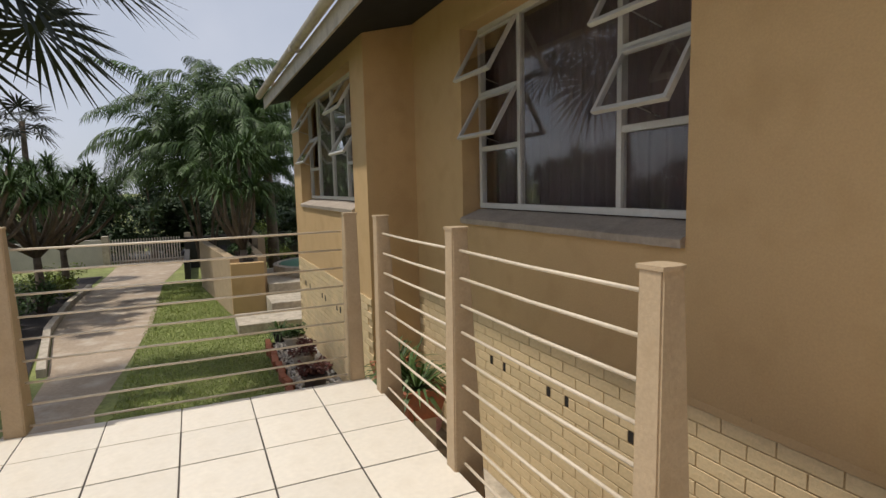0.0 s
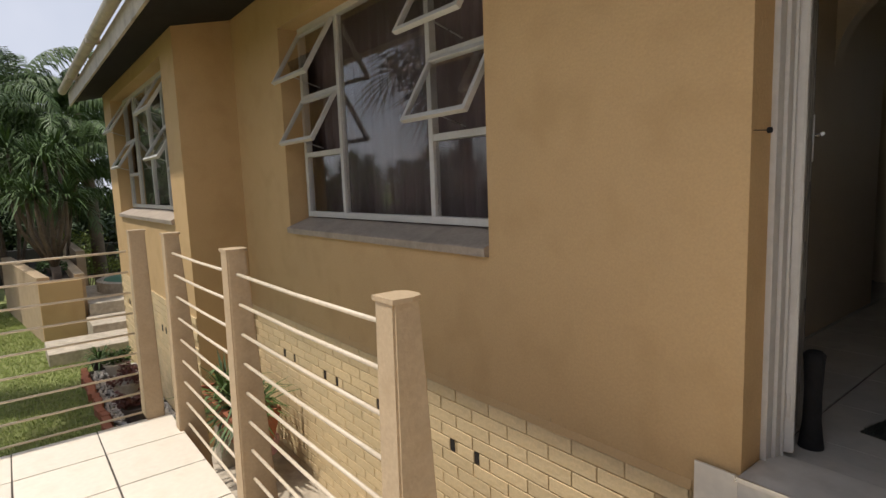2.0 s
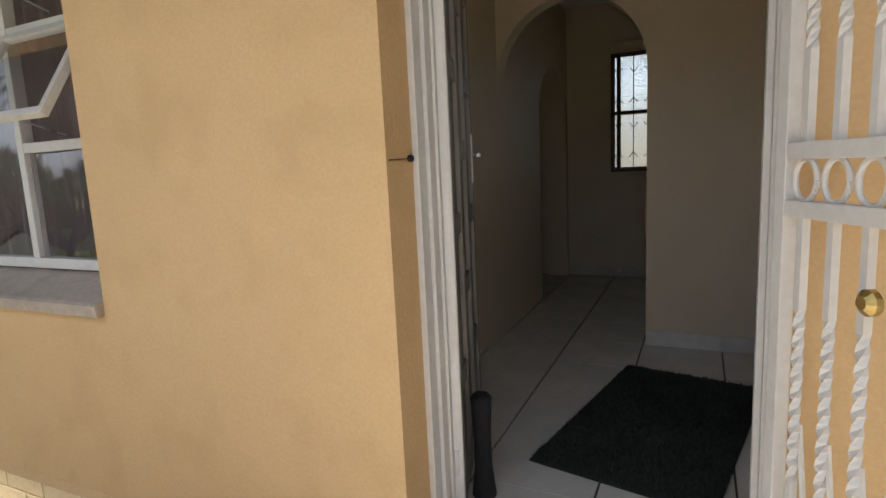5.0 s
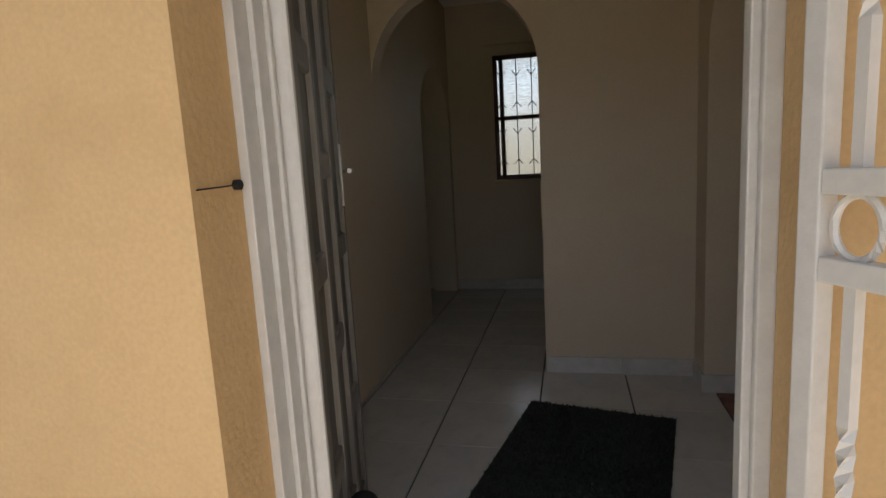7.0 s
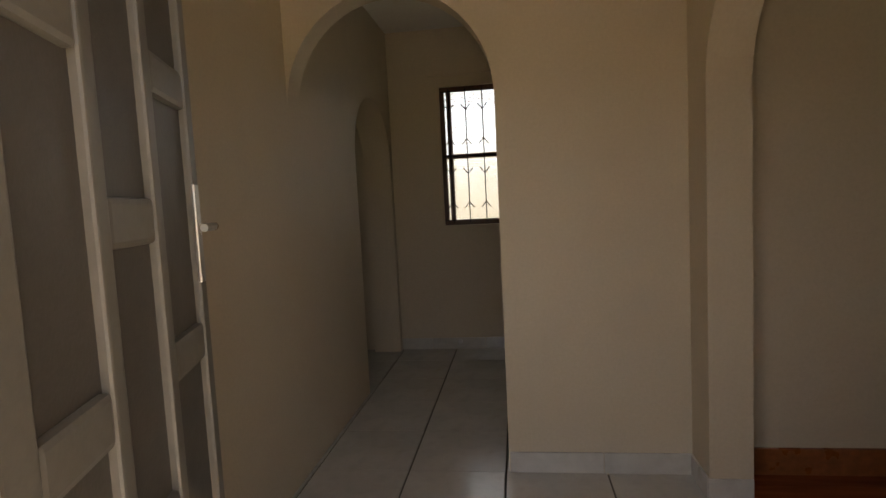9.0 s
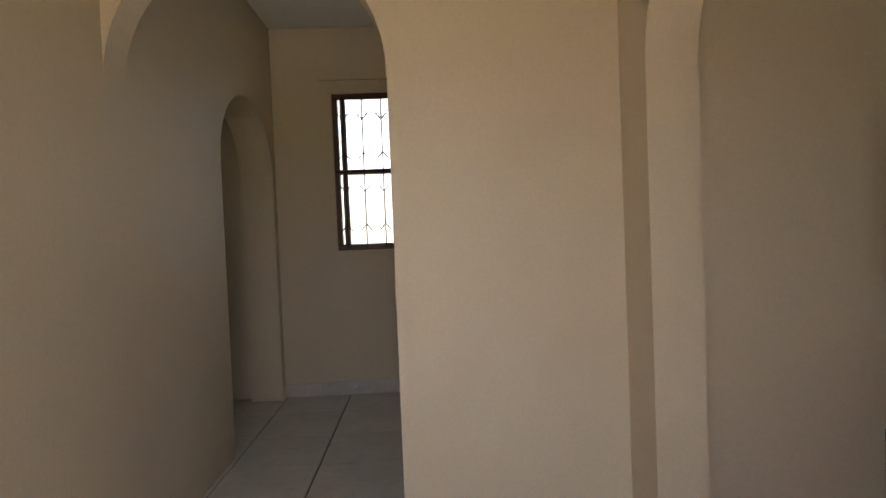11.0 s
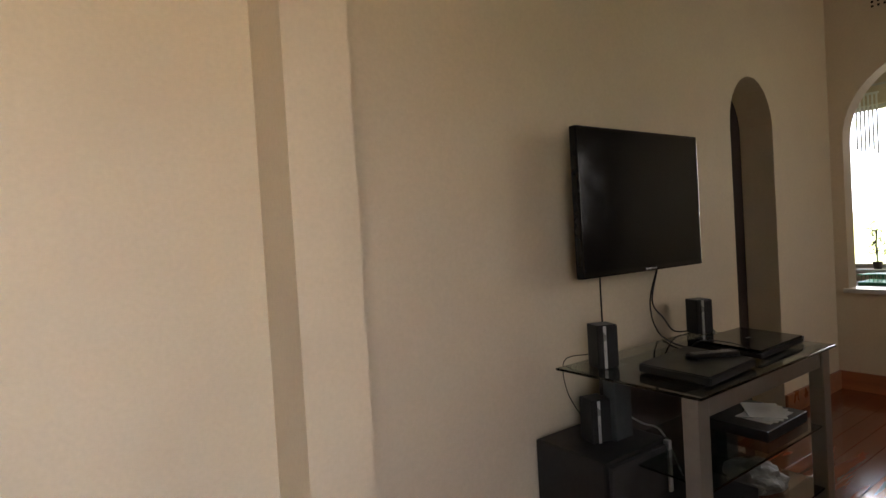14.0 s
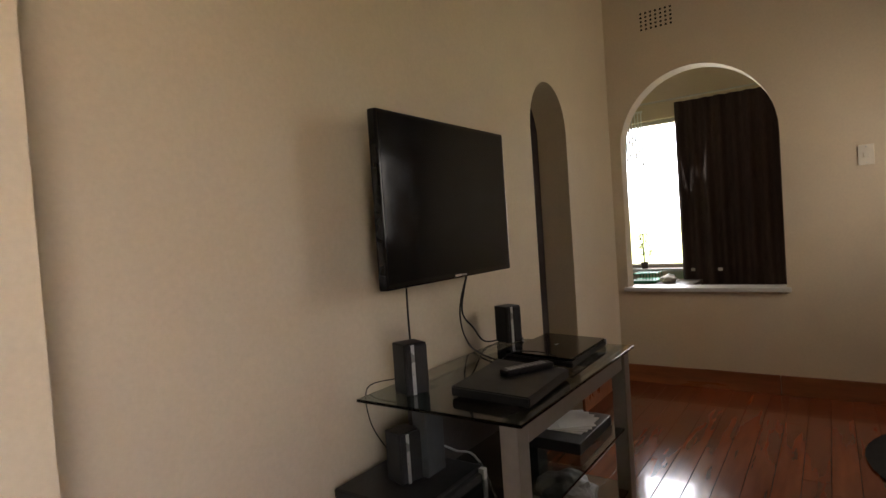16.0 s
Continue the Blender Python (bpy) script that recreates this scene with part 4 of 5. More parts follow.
for v in bm.verts:
    n = noise.noise(v.co * 14) * 0.035 + noise.noise(v.co * 40) * 0.012
    v.co = v.co * (1 + n / 0.11)
    v.co.z = max(-0.05, v.co.z * 0.55)
bm.transform(Matrix.Translation((3.08, 5.24, 0.358)))
part("bag_body", bm, M_BAG, bag)
rug = thing("floor_rug", "dark brown rug lying on the polished boards", "rug", at=(4.42, 3.60, FLOOR + 0.003))
bm = bmesh.new()
lathe(bm, [(0.64, 0), (0.655, 0.006), (0.63, 0.014)], (0, 0, 0), 48)
part("pile", bm, M_CLOTH, rug, smooth=False)

# ---- kitchen beyond the hatch ----
kw = tagged(new("window_5"), "white framed kitchen window full of daylight", "window", kind="structure")
bm = bar_frame(5.20, 6.60, 0.88, 2.42, -0.025, 0.025, 0.04)
bm.transform(Matrix.Translation((7.20, 0, 0)) @ Matrix(((0, -1, 0, 0), (1, 0, 0, 0), (0, 0, 1, 0), (0, 0, 0, 1))))
part("window_frame", bm, M_WHITE, kw)
p = part("pane", bmbox(7.198, 5.24, 0.92, 7.202, 6.56, 2.38), M_GLASS, kw)
p.visible_shadow = False
part("window_sill", bmbox(7.02, 5.16, 0.85, 7.17, 6.64, 0.879, bevel=0.004), M_WHITE, kw)
kc = thing("kitchen_curtain", "dark brown patterned curtain drawn across half the window", "curtain")
part("cloth", curtain_mesh("cloth", 4.48, 5.58, 0.55, 2.54, 7.0, "x", 0.03, 9, M_CURTAIN, 9), None, kc)
bm = bmesh.new()
tube(bm, [(6.99, 4.30, 2.575), (6.99, 6.75, 2.575)], 0.010, 8)
part("rod", bm, M_WHITE, kc, "white curtain rod")
vb = thing("net_blind", "pale striped net hanging at the window edge", "curtain", at=(0, 0.11, 0))
for i in range(6):
    y = 5.80 + i * 0.032
    part("strip", bmbox(7.03, y, 1.95 + 0.03 * (i % 3), 7.036, y + 0.014, 2.50), M_STRIPE, vb)
part("head_rail", bmbox(7.028, 5.79, 2.50, 7.04, 6.0, 2.52), M_STRIPE, vb)
ct = thing("kitchen_counter", "pale kitchen counter below the window", "counter")
part("worktop", bmbox(6.50, 5.40, 0.735, 7.02, 6.9, 0.77, bevel=0.004), M_PANEL, ct)
part("body", bmbox(6.54, 5.42, FLOOR, 7.0, 6.88, 0.735), M_IN, ct)
rk = thing("dish_rack", "green plastic dish rack on the counter", "dish rack", at=(0, 0.13, 0))
part("tray", bmbox(6.62, 5.62, 0.77, 6.92, 5.86, 0.80, bevel=0.006), M_GREENP, rk)
for i in range(8):
    bm = bmesh.new()
    y = 5.63 + 0.03 * i
    tube(bm, [(6.64, y, 0.80), (6.66, y, 0.865), (6.88, y, 0.865), (6.90, y, 0.80)], 0.004, 5)
    part("wire", bm, M_GREENP, rk)
part("rim", bmbox(6.62, 5.62, 0.86, 6.645, 5.86, 0.872), M_GREENP, rk)
cl = thing("kitchen_cloth", "crumpled grey dish cloth beside the rack", "cloth", at=(0, 0.10, 0))
bm = bmesh.new()
bmesh.ops.create_icosphere(bm, subdivisions=3, radius=0.07)
for v in bm.verts:
    v.co *= 1 + 0.4 * noise.noise(v.co * 25)
    v.co.z = max(-0.035, v.co.z * 0.7)
bm.transform(Matrix.Translation((6.70, 5.555, 0.805)))
part("fabric", bm, M_BUCKET, cl)
sp = thing("window_plant", "small dark potted plant on the kitchen window sill", "plant", at=(0, 0.2, 0))
bm = bmesh.new()
lathe(bm, [(0.03, 0), (0.042, 0.07), (0.038, 0.07), (0.03, 0.06)], (7.09, 5.775, 0.879), 12)
part("pot", bm, M_POTDARK, sp)
bm = bmesh.new()
rg = random.Random(8)
tube(bm, [(7.09, 5.775, 0.94), (7.085, 5.78, 1.10), (7.09, 5.775, 1.25)], 0.008, 5)
for i in range(150):
    z = rg.uniform(1.0, 1.30)
    c = Vector((7.09 + rg.uniform(-0.03, 0.03), 5.775 + rg.uniform(-0.07, 0.07), z))
    d = Vector((rg.uniform(-1, 1), rg.uniform(-1, 1), rg.uniform(-0.5, 1))).normalized() * 0.05
    s = d.cross(Vector((0.3, 0.2, 1))).normalized() * 0.016
    bm.faces.new([bm.verts.new(c - s), bm.verts.new(c + d * 0.5), bm.verts.new(c + s), bm.verts.new(c + d)])
part("leaves", bm, M_TREE, sp)


# ---- garden ----
rng = random.Random(11)


def strip(name, pts, lift, mt, label, category, step=1.0):
    """A ground sheet that follows the slope; pts give (x, y of one edge, y of the other)."""
    verts, faces = [], []
    for x, ya, yb in pts:
        k = len(verts)
        z = ground_z(x) + lift
        verts += [(x, ya, z), (x, yb, z)]
        if k:
            faces.append((k - 2, k - 1, k + 1, k))
    return setting(name, raw(name, verts, faces, mt), mt, label, category)


verts, faces = [], []
gx = [-4000, -400, -120, -60, -40] + [-34 + 2 * i for i in range(14)] + [-4, 0, 8, 60, 4000]
gy = [-4000, -300, -60, -20, -8, -4, 0, 4, 12, 60, 300, 4000]
for x in gx:
    for y in gy:
        verts.append((x, y, ground_z(max(x, -60))))
for i in range(len(gx) - 1):
    for j in range(len(gy) - 1):
        a = i * len(gy) + j
        faces.append((a, a + len(gy), a + len(gy) + 1, a + 1))
setting("ground", raw("ground", verts, faces, M_LAWN), M_LAWN, "green lawn with paler worn patches", "lawn")
DRV = [(-2.9, -3.0, -0.3), (-6.0, -1.95, -0.52), (-7.7, -1.62, -0.78), (-10, -1.75, -0.62), (-14, -2.45, -0.45), (-18, -2.75, -0.50), (-22, -2.8, -0.57), (-28, -2.9, -0.1), (-36, -3.2, 0.3)]
strip("driveway", DRV, 0.012, M_DRIVE, "worn concrete driveway with pale patches", "driveway")
strip("road", [(-34, -40, 40), (-41, -40, 40)], 0.02, M_ROAD, "grey street beyond the gate", "road")
kerb = tagged(new("kerb"), "low concrete kerb of the flower bed", "kerb", kind="structure")
for (xa, ya, _), (xb, yb, _) in zip(DRV[3:6], DRV[4:7]):
    n = 4
    for i in range(n):
        f0, f1 = i / n, (i + 0.94) / n
        p = [(xa + (xb - xa) * f, ya + (yb - ya) * f) for f in (f0, f1)]
        bm = bmesh.new()
        prism(bm, [(p[0][0], p[0][1] - 0.02), (p[1][0], p[1][1] - 0.02), (p[1][0], p[1][1] - 0.16), (p[0][0], p[0][1] - 0.16)], "z", ground_z(p[1][0]) - 0.1, ground_z(p[0][0]) + 0.14)
        part("kerb_stone", bm, M_CONC, kerb)
bed = strip("flower_bed", [(-9.5, -6.5, -1.95), (-14, -7.5, -2.62), (-18, -8, -2.95), (-26, -8.5, -3.0)], 0.03, M_SOIL, "dark soil of the shrub bed", "bed")

# grass blades near the patio
verts, faces = [], []
for i in range(70000):
    f = rng.random() ** 1.6
    x = -5.6 - f * 16
    y = rng.uniform(-0.55, 2.4) if rng.random() < 0.9 else rng.uniform(-4.0, -1.9)
    if y < -1.0 and x < -9.5:
        continue
    h = rng.uniform(0.02, 0.05)
    a = rng.uniform(0, math.tau)
    dx, dy = 0.006 * math.cos(a) * (1 + f), 0.006 * math.sin(a) * (1 + f)
    k, z = len(verts), ground_z(x)
    verts += [(x - dx, y - dy, z), (x + dx, y + dy, z), (x + rng.uniform(-0.025, 0.025), y + rng.uniform(-0.025, 0.025), z + h)]
    faces.append((k, k + 1, k + 2))
tagged(new("grass", raw("grass", verts, faces, M_GRASS)), "short green lawn grass beside the driveway", "grass", kind="stuff")

# street gate and boundary
sg = thing("street_gate", "pale steel palisade gate at the end of the driveway", "gate")
gz = ground_z(-31)
for i in range(26):
    y = -3.3 + i * 0.125
    part("paling", bmbox(-31.02, y, gz + 0.05, -30.98, y + 0.06, gz + 1.32), M_PALEWALL, sg)
for z in (0.2, 1.1):
    part("rail", bmbox(-30.98, -3.4, gz + z, -30.94, 0.05, gz + z + 0.06), M_PALEWALL, sg)
for y in (-3.6, 0.1):
    setting("gate_pillar", bmbox(-31.2, y, gz - 0.1, -30.8, y + 0.3, gz + 1.5), M_CONC, "concrete gate pillar", "pillar")
setting("boundary_wall_1", bmbox(-31.1, -30, gz - 0.3, -30.9, -3.6, gz + 1.35), M_PALEWALL, "pale boundary wall along the street", "wall")
setting("boundary_wall_2", bmbox(-27.2, 0.15, gz - 0.3, -27.0, 14, gz + 1.55), M_DARKWALL, "dark boundary wall behind the lawn", "wall")
setting("boundary_wall_3", bmbox(-27.0, 0.15, gz - 0.3, -22.5, 0.35, ground_z(-23) + 0.75), M_DARKWALL, "dark low wall beside the driveway", "wall")

# masonry planter with steps
pl = thing("planter", "ochre plastered stepped garden planter on the lawn", "planter")
pz = ground_z(-14)
bm = bmesh.new()
prism(bm, [(-13.7, 1.34), (-13.9, 1.30), (-19.8, 0.72), (-19.8, 0.95), (-14.0, 1.52), (-13.7, 1.56)], "z", ground_z(-20) - 0.1, -0.36)
part("side_wall", bm, M_POST, pl)
part("front_wall", bmbox(-13.7, 1.34, pz - 0.2, -13.5, 2.12, -0.46, bevel=0.01), M_WALL, pl)
part("back_wall", bmbox(-19.9, 2.0, pz - 0.3, -13.7, 2.2, -0.36, bevel=0.01), M_POST, pl)
part("soil", bmbox(-19.7, 1.35, pz, -13.7, 2.05, -0.55), M_SOIL, pl)
part("low_step", bmbox(-12.4, 1.30, ground_z(-12) - 0.15, -11.2, 3.4, ground_z(-12) + 0.26, bevel=0.02), M_CONC, pl)
part("upper_step", bmbox(-13.5, 2.12, ground_z(-13) - 0.15, -12.4, 4.2, ground_z(-12) + 0.42, bevel=0.02), M_CONC, pl)
part("terrace", bmbox(-16.5, 2.2, ground_z(-14) - 0.2, -13.5, 5.5, ground_z(-14) + 0.75, bevel=0.02), M_CONC, pl)
pool = thing("splash_pool", "round green covered splash pool on the terrace", "pool", at=(-15.2, 3.9, ground_z(-14) + 0.75))
bm = bmesh.new()
lathe(bm, [(1.35, 0), (1.35, 0.25), (1.25, 0.28), (1.2, 0.24)], (0, 0, 0), 32)
part("rim", bm, M_CONC, pool)
bm = bmesh.new()
lathe(bm, [(1.2, 0.2), (1.18, 0.26), (0.7, 0.32), (0.05, 0.34)], (0, 0, 0), 32)
part("cover", bm, M_POOL, pool, "green cover")
gw = setting("garden_wall", bmbox(-21.0, 2.3, -2.2, -16.5, 2.5, -0.10), M_POST, "ochre garden wall behind the planter", "wall")


# ---- plants ----
def leaf_quads(name, centres, size, mt, seed, flat=0.6):
    """Many small folded leaves around the given clump centres (x, y, z, radius, count)."""
    rg = random.Random(seed)
    verts, faces = [], []
    for cx, cy, cz, r, count in centres:
        for _ in range(count):
            d = Vector((rg.gauss(0, 1), rg.gauss(0, 1), rg.gauss(0, 1) * flat)).normalized() * r * rg.uniform(0.45, 1.05)
            p = Vector((cx, cy, cz)) + d
            a = Vector((rg.uniform(-1, 1), rg.uniform(-1, 1), rg.uniform(-0.7, 0.6))).normalized() * size * rg.uniform(0.6, 1.3)
            s = a.cross(Vector((rg.uniform(-1, 1), rg.uniform(-1, 1), 1))).normalized() * size * 0.28
            k = len(verts)
            verts += [tuple(p - a * 0.5), tuple(p + s), tuple(p + a * 0.5), tuple(p - s)]
            faces.append((k, k + 1, k + 2, k + 3))
    return raw(name, verts, faces, mt)


def frond(verts, faces, base, heading, lift, length, droop, leaflets, leaf_len, rg, width=0.06):
    """A feather palm frond: an arching rib with drooping leaflets on both sides."""
    dirh = Vector((math.cos(heading), math.sin(heading), 0))
    pts = []
    for i in range(leaflets + 1):
        f = i / leaflets
        ang = lift - droop * f ** 1.3
        pts.append(base.copy() if i == 0 else pts[-1] + (dirh * math.cos(ang) + Vector((0, 0, 1)) * math.sin(ang)) * (length / leaflets))
    side = dirh.cross(Vector((0, 0, 1)))
    for i in range(leaflets):
        a, b = pts[i], pts[i + 1]
        k = len(verts)
        w = 0.018 * (1 - i / leaflets) + 0.004
        verts += [tuple(a - side * w), tuple(a + side * w), tuple(b + side * w), tuple(b - side * w)]
        faces.append((k, k + 1, k + 2, k + 3))
        f = i / leaflets
        if f < 0.14:
            continue
        ll = leaf_len * (math.sin(math.pi * min(1.0, 0.15 + f * 0.85)) * 0.8 + 0.25)
        t = (b - a).normalized()
        for sgn in (-1, 1):
            d = (side * sgn * 0.72 + t * 0.6 + Vector((0, 0, rg.uniform(-0.55, 0.05)))).normalized()
            m = a + d * ll * 0.5 - Vector((0, 0, ll * 0.04))
            e = a + d * ll * 0.82 + Vector((0, 0, -ll * rg.uniform(0.3, 0.6)))
            wv = t * width * 0.5
            k = len(verts)
            verts += [tuple(a - wv * 0.5), tuple(a + wv * 0.5), tuple(m + wv), tuple(m - wv), tuple(e)]
            faces.append((k, k + 1, k + 2, k + 3))
            faces.append((k + 3, k + 2, k + 4))


def areca(x, y, stems, height, seed, label, crown=8, length=2.3, trunk_r=0.06):
    rg = random.Random(seed)
    t = thing("palm_tree", label, "palm", "feather palms in the garden", (x, y, ground_z(x)))
    for s in range(stems):
        a = rg.uniform(0, math.tau)
        h = height * (0.45 + 0.55 * (s + 1) / stems if stems > 1 else 1.0)
        lean = Vector((math.cos(a), math.sin(a), 0)) * rg.uniform(0.1, 0.6 if stems > 1 else 0.15)
        pts = [Vector((lean.x * 0.35, lean.y * 0.35, -0.1)) + lean * (f * f * 1.2) + Vector((0, 0, (h + 0.1) * f)) for f in [i / 8 for i in range(9)]]
        bm = bmesh.new()
        tube(bm, pts, trunk_r, 8, 0.6)
        part("trunk", bm, M_BARK, t, smooth=True)
        verts, faces = [], []
        for i in range(crown):
            frond(verts, faces, pts[-1].copy(), i * 2.4 + rg.uniform(-0.3, 0.3), rg.uniform(0.75, 1.5), length * rg.uniform(0.8, 1.12), rg.uniform(1.7, 2.7), 64, length * 0.19, rg, 0.05)
        part("crown", raw("crown", verts, faces, M_PALM), None, t)
    return t


areca(-20.0, 0.95, 6, 5.0, 21, "tall clump of arching feather palms on the lawn", length=4.2, crown=10)
areca(-18.6, 2.0, 4, 4.6, 22, "clump of arching feather palms in the planter", length=3.6)
areca(-22.8, 2.3, 4, 6.6, 23, "tall arching feather palm behind the lawn", length=4.0)
areca(-20.5, 3.3, 1, 6.0, 24, "single palm with a thick pale grey trunk", crown=16, length=2.6, trunk_r=0.22)


def strap_rosette(verts, faces, c, n, length, rg, width=0.035, up=0.5, droop=0.5):
    """A head of narrow strap leaves around a point."""
    for _ in range(n):
        a = rg.uniform(0, math.tau)
        e = rg.uniform(-0.25, 1.25)
        d = Vector((math.cos(a) * math.cos(e), math.sin(a) * math.cos(e), math.sin(e)))
        s = d.cross(Vector((0, 0, 1))).normalized() * width * 0.5 if abs(d.z) < 0.98 else Vector((width * 0.5, 0, 0))
        ln = length * rg.uniform(0.7, 1.15)
        m = c + d * ln * 0.55
        t = c + d * ln + Vector((0, 0, -droop * ln * rg.uniform(0.2, 0.9)))
        k = len(verts)
        verts += [tuple(c - s * 0.6), tuple(c + s * 0.6), tuple(m + s), tuple(m - s), tuple(t)]
        faces += [(k, k + 1, k + 2, k + 3), (k + 3, k + 2, k + 4)]


def dracaena(x, y, height, heads, spread, seed, label, group="strap-leaved trees in the bed", leaf=0.62):
    rg = random.Random(seed)
    t = thing("dragon_tree", label, "tree", group, (x, y, ground_z(x)))
    fork = Vector((0, 0, height * 0.35))
    bm = bmesh.new()
    tube(bm, [(0, 0, -0.1), (0.03, 0.02, height * 0.18), fork], 0.13, 9, 0.7)
    part("trunk", bm, M_BARK, t, smooth=True)
    verts, faces = [], []
    for i in range(heads):
        a = i * 2.4 + rg.uniform(-0.4, 0.4)
        r = spread * math.sqrt((i + 0.5) / heads)
        top = Vector((math.cos(a) * r, math.sin(a) * r, height * rg.uniform(0.72, 1.0) - 0.25 * r))
        mid = fork.lerp(top, 0.5) + Vector((math.cos(a), math.sin(a), -0.4)) * 0.18
        bm = bmesh.new()
        tube(bm, [fork, mid, top], 0.06, 6, 0.6)
        part("limb", bm, M_BARK, t, smooth=True)
        strap_rosette(verts, faces, top, 95, leaf, rg)
        strap_rosette(verts, faces, top - Vector((0, 0, 0.15)), 45, leaf, rg, droop=1.0)
    part("crown", raw("crown", verts, faces, M_LEAF), None, t)
    return t


dracaena(-17.0, -3.25, 4.4, 18, 1.8, 31, "branching dragon tree with strap-leaved heads in the bed")
dracaena(-14.6, -4.1, 4.4, 18, 1.8, 32, "branching dragon tree with strap-leaved heads in the bed")
dracaena(-20.5, -3.3, 4.3, 16, 1.7, 33, "branching dragon tree at the back of the bed")
dracaena(-16.3, 1.65, 4.6, 6, 0.8, 34, "slender strap-leaved tree growing in the planter", "planter trees", 0.75)
dracaena(-14.8, 1.75, 4.4, 6, 0.7, 35, "slender strap-leaved tree growing in the planter", "planter trees", 0.75)


def shrub(x, y, r, h, count, mt, seed, label, leaf=0.10, z=None):
    rg = random.Random(seed)
    z0 = ground_z(x) if z is None else z
    t = thing("shrub", label, "shrub", "garden shrubs", (x, y, z0))
    bm = bmesh.new()
    for i in range(5):
        a = i * 1.3
        tube(bm, [(0, 0, -0.05), (math.cos(a) * r * 0.3, math.sin(a) * r * 0.3, h * 0.4), (math.cos(a) * r * 0.6, math.sin(a) * r * 0.6, h * 0.75)], 0.02, 5, 0.4)
    part("stems", bm, M_BARK, t)
    cl = [(rg.uniform(-1, 1) * r * 0.7, rg.uniform(-1, 1) * r * 0.7, h * rg.uniform(0.3, 0.85), r * rg.uniform(0.3, 0.5), count // 8) for _ in range(8)]
    part("foliage", leaf_quads("foliage", cl, leaf, mt, seed), None, t)
    return t


shrub(-19.0, -3.6, 0.9, 1.1, 1400, M_LIME, 41, "yellow-green croton shrub in the bed")
shrub(-17.0, -3.3, 0.8, 0.9, 1400, M_LEAF, 42, "dense dark green shrub behind the kerb")
shrub(-20.8, -3.7, 0.9, 1.0, 1400, M_LIME, 43, "yellow-green croton shrub in the bed")
shrub(-14.0, -3.7, 0.7, 0.8, 1200, M_LEAF, 44, "dark green shrub in the bed")
shrub(-12.5, -3.3, 0.5, 0.55, 900, M_LIME, 45, "low yellow-green shrub in the bed")
shrub(-21.0, 2.9, 1.0, 2.6, 1500, M_LIME, 46, "tall yellow-leaved shrub behind the palms")
shrub(-25.5, 3.6, 1.0, 2.2, 1400, M_LIME, 47, "tall yellow-leaved shrub by the dark wall")
shrub(-15.6, 1.7, 0.35, 0.4, 500, M_LEAF, 48, "small green shrub in the planter", 0.08, -0.55)


def broadleaf(x, y, h, r, seed, label, clumps=60, leaf=0.24):
    rg = random.Random(seed)
    t = thing("tree", label, "tree", "background trees", (x, y, ground_z(x)))
    bm = bmesh.new()
    tube(bm, [(0, 0, -0.2), (0.1, 0.05, h * 0.3), (0.0, 0.1, h * 0.6)], 0.22, 8, 0.5)
    for i in range(6):
        a = i * 1.05
        tube(bm, [(0.05, 0.05, h * 0.32), (math.cos(a) * r * 0.4, math.sin(a) * r * 0.4, h * 0.55), (math.cos(a) * r * 0.75, math.sin(a) * r * 0.75, h * 0.75)], 0.09, 6, 0.35)
    part("trunk", bm, M_BARK, t)
    cl = []
    for _ in range(clumps):
        a, q = rg.uniform(0, math.tau), math.sqrt(rg.random()) * r
        cl.append((math.cos(a) * q, math.sin(a) * q, h * (0.12 + 0.82 * rg.random() * (1 - 0.5 * (q / r) ** 2)), r * rg.uniform(0.16, 0.30), 190))
    part("crown", leaf_quads("crown", cl, leaf, M_TREE, seed), None, t)
    return t


for i, (x, y, h, r) in enumerate(((-34, -1.5, 5.4, 2.8), (-35, -5.0, 4.8, 2.6), (-33.5, 1.8, 5.9, 2.8), (-37, -10, 4.6, 3.0), (-32, 5.0, 5.0, 2.6), (-36, 8.5, 5.6, 3.0), (-39, -16, 5.2, 3.4), (-29.5, 3.4, 4.2, 2.0), (-24, 6.5, 4.5, 2.2), (-38, 1.0, 4.4, 2.6))):
    broadleaf(x, y, h, r, 60 + i, "dense dark green tree beyond the boundary wall")
for i, (x, y, h, r) in enumerate(((-14, -20, 6.0, 3.2), (-20, -19, 5.5, 3.0), (-27, -17, 6.0, 3.4), (-8, -22, 5.5, 3.0), (-1, -22, 6.2, 3.4), (-33, -22, 6, 3.5))):
    broadleaf(x, y, h, r, 80 + i, "dense dark green tree across the garden")


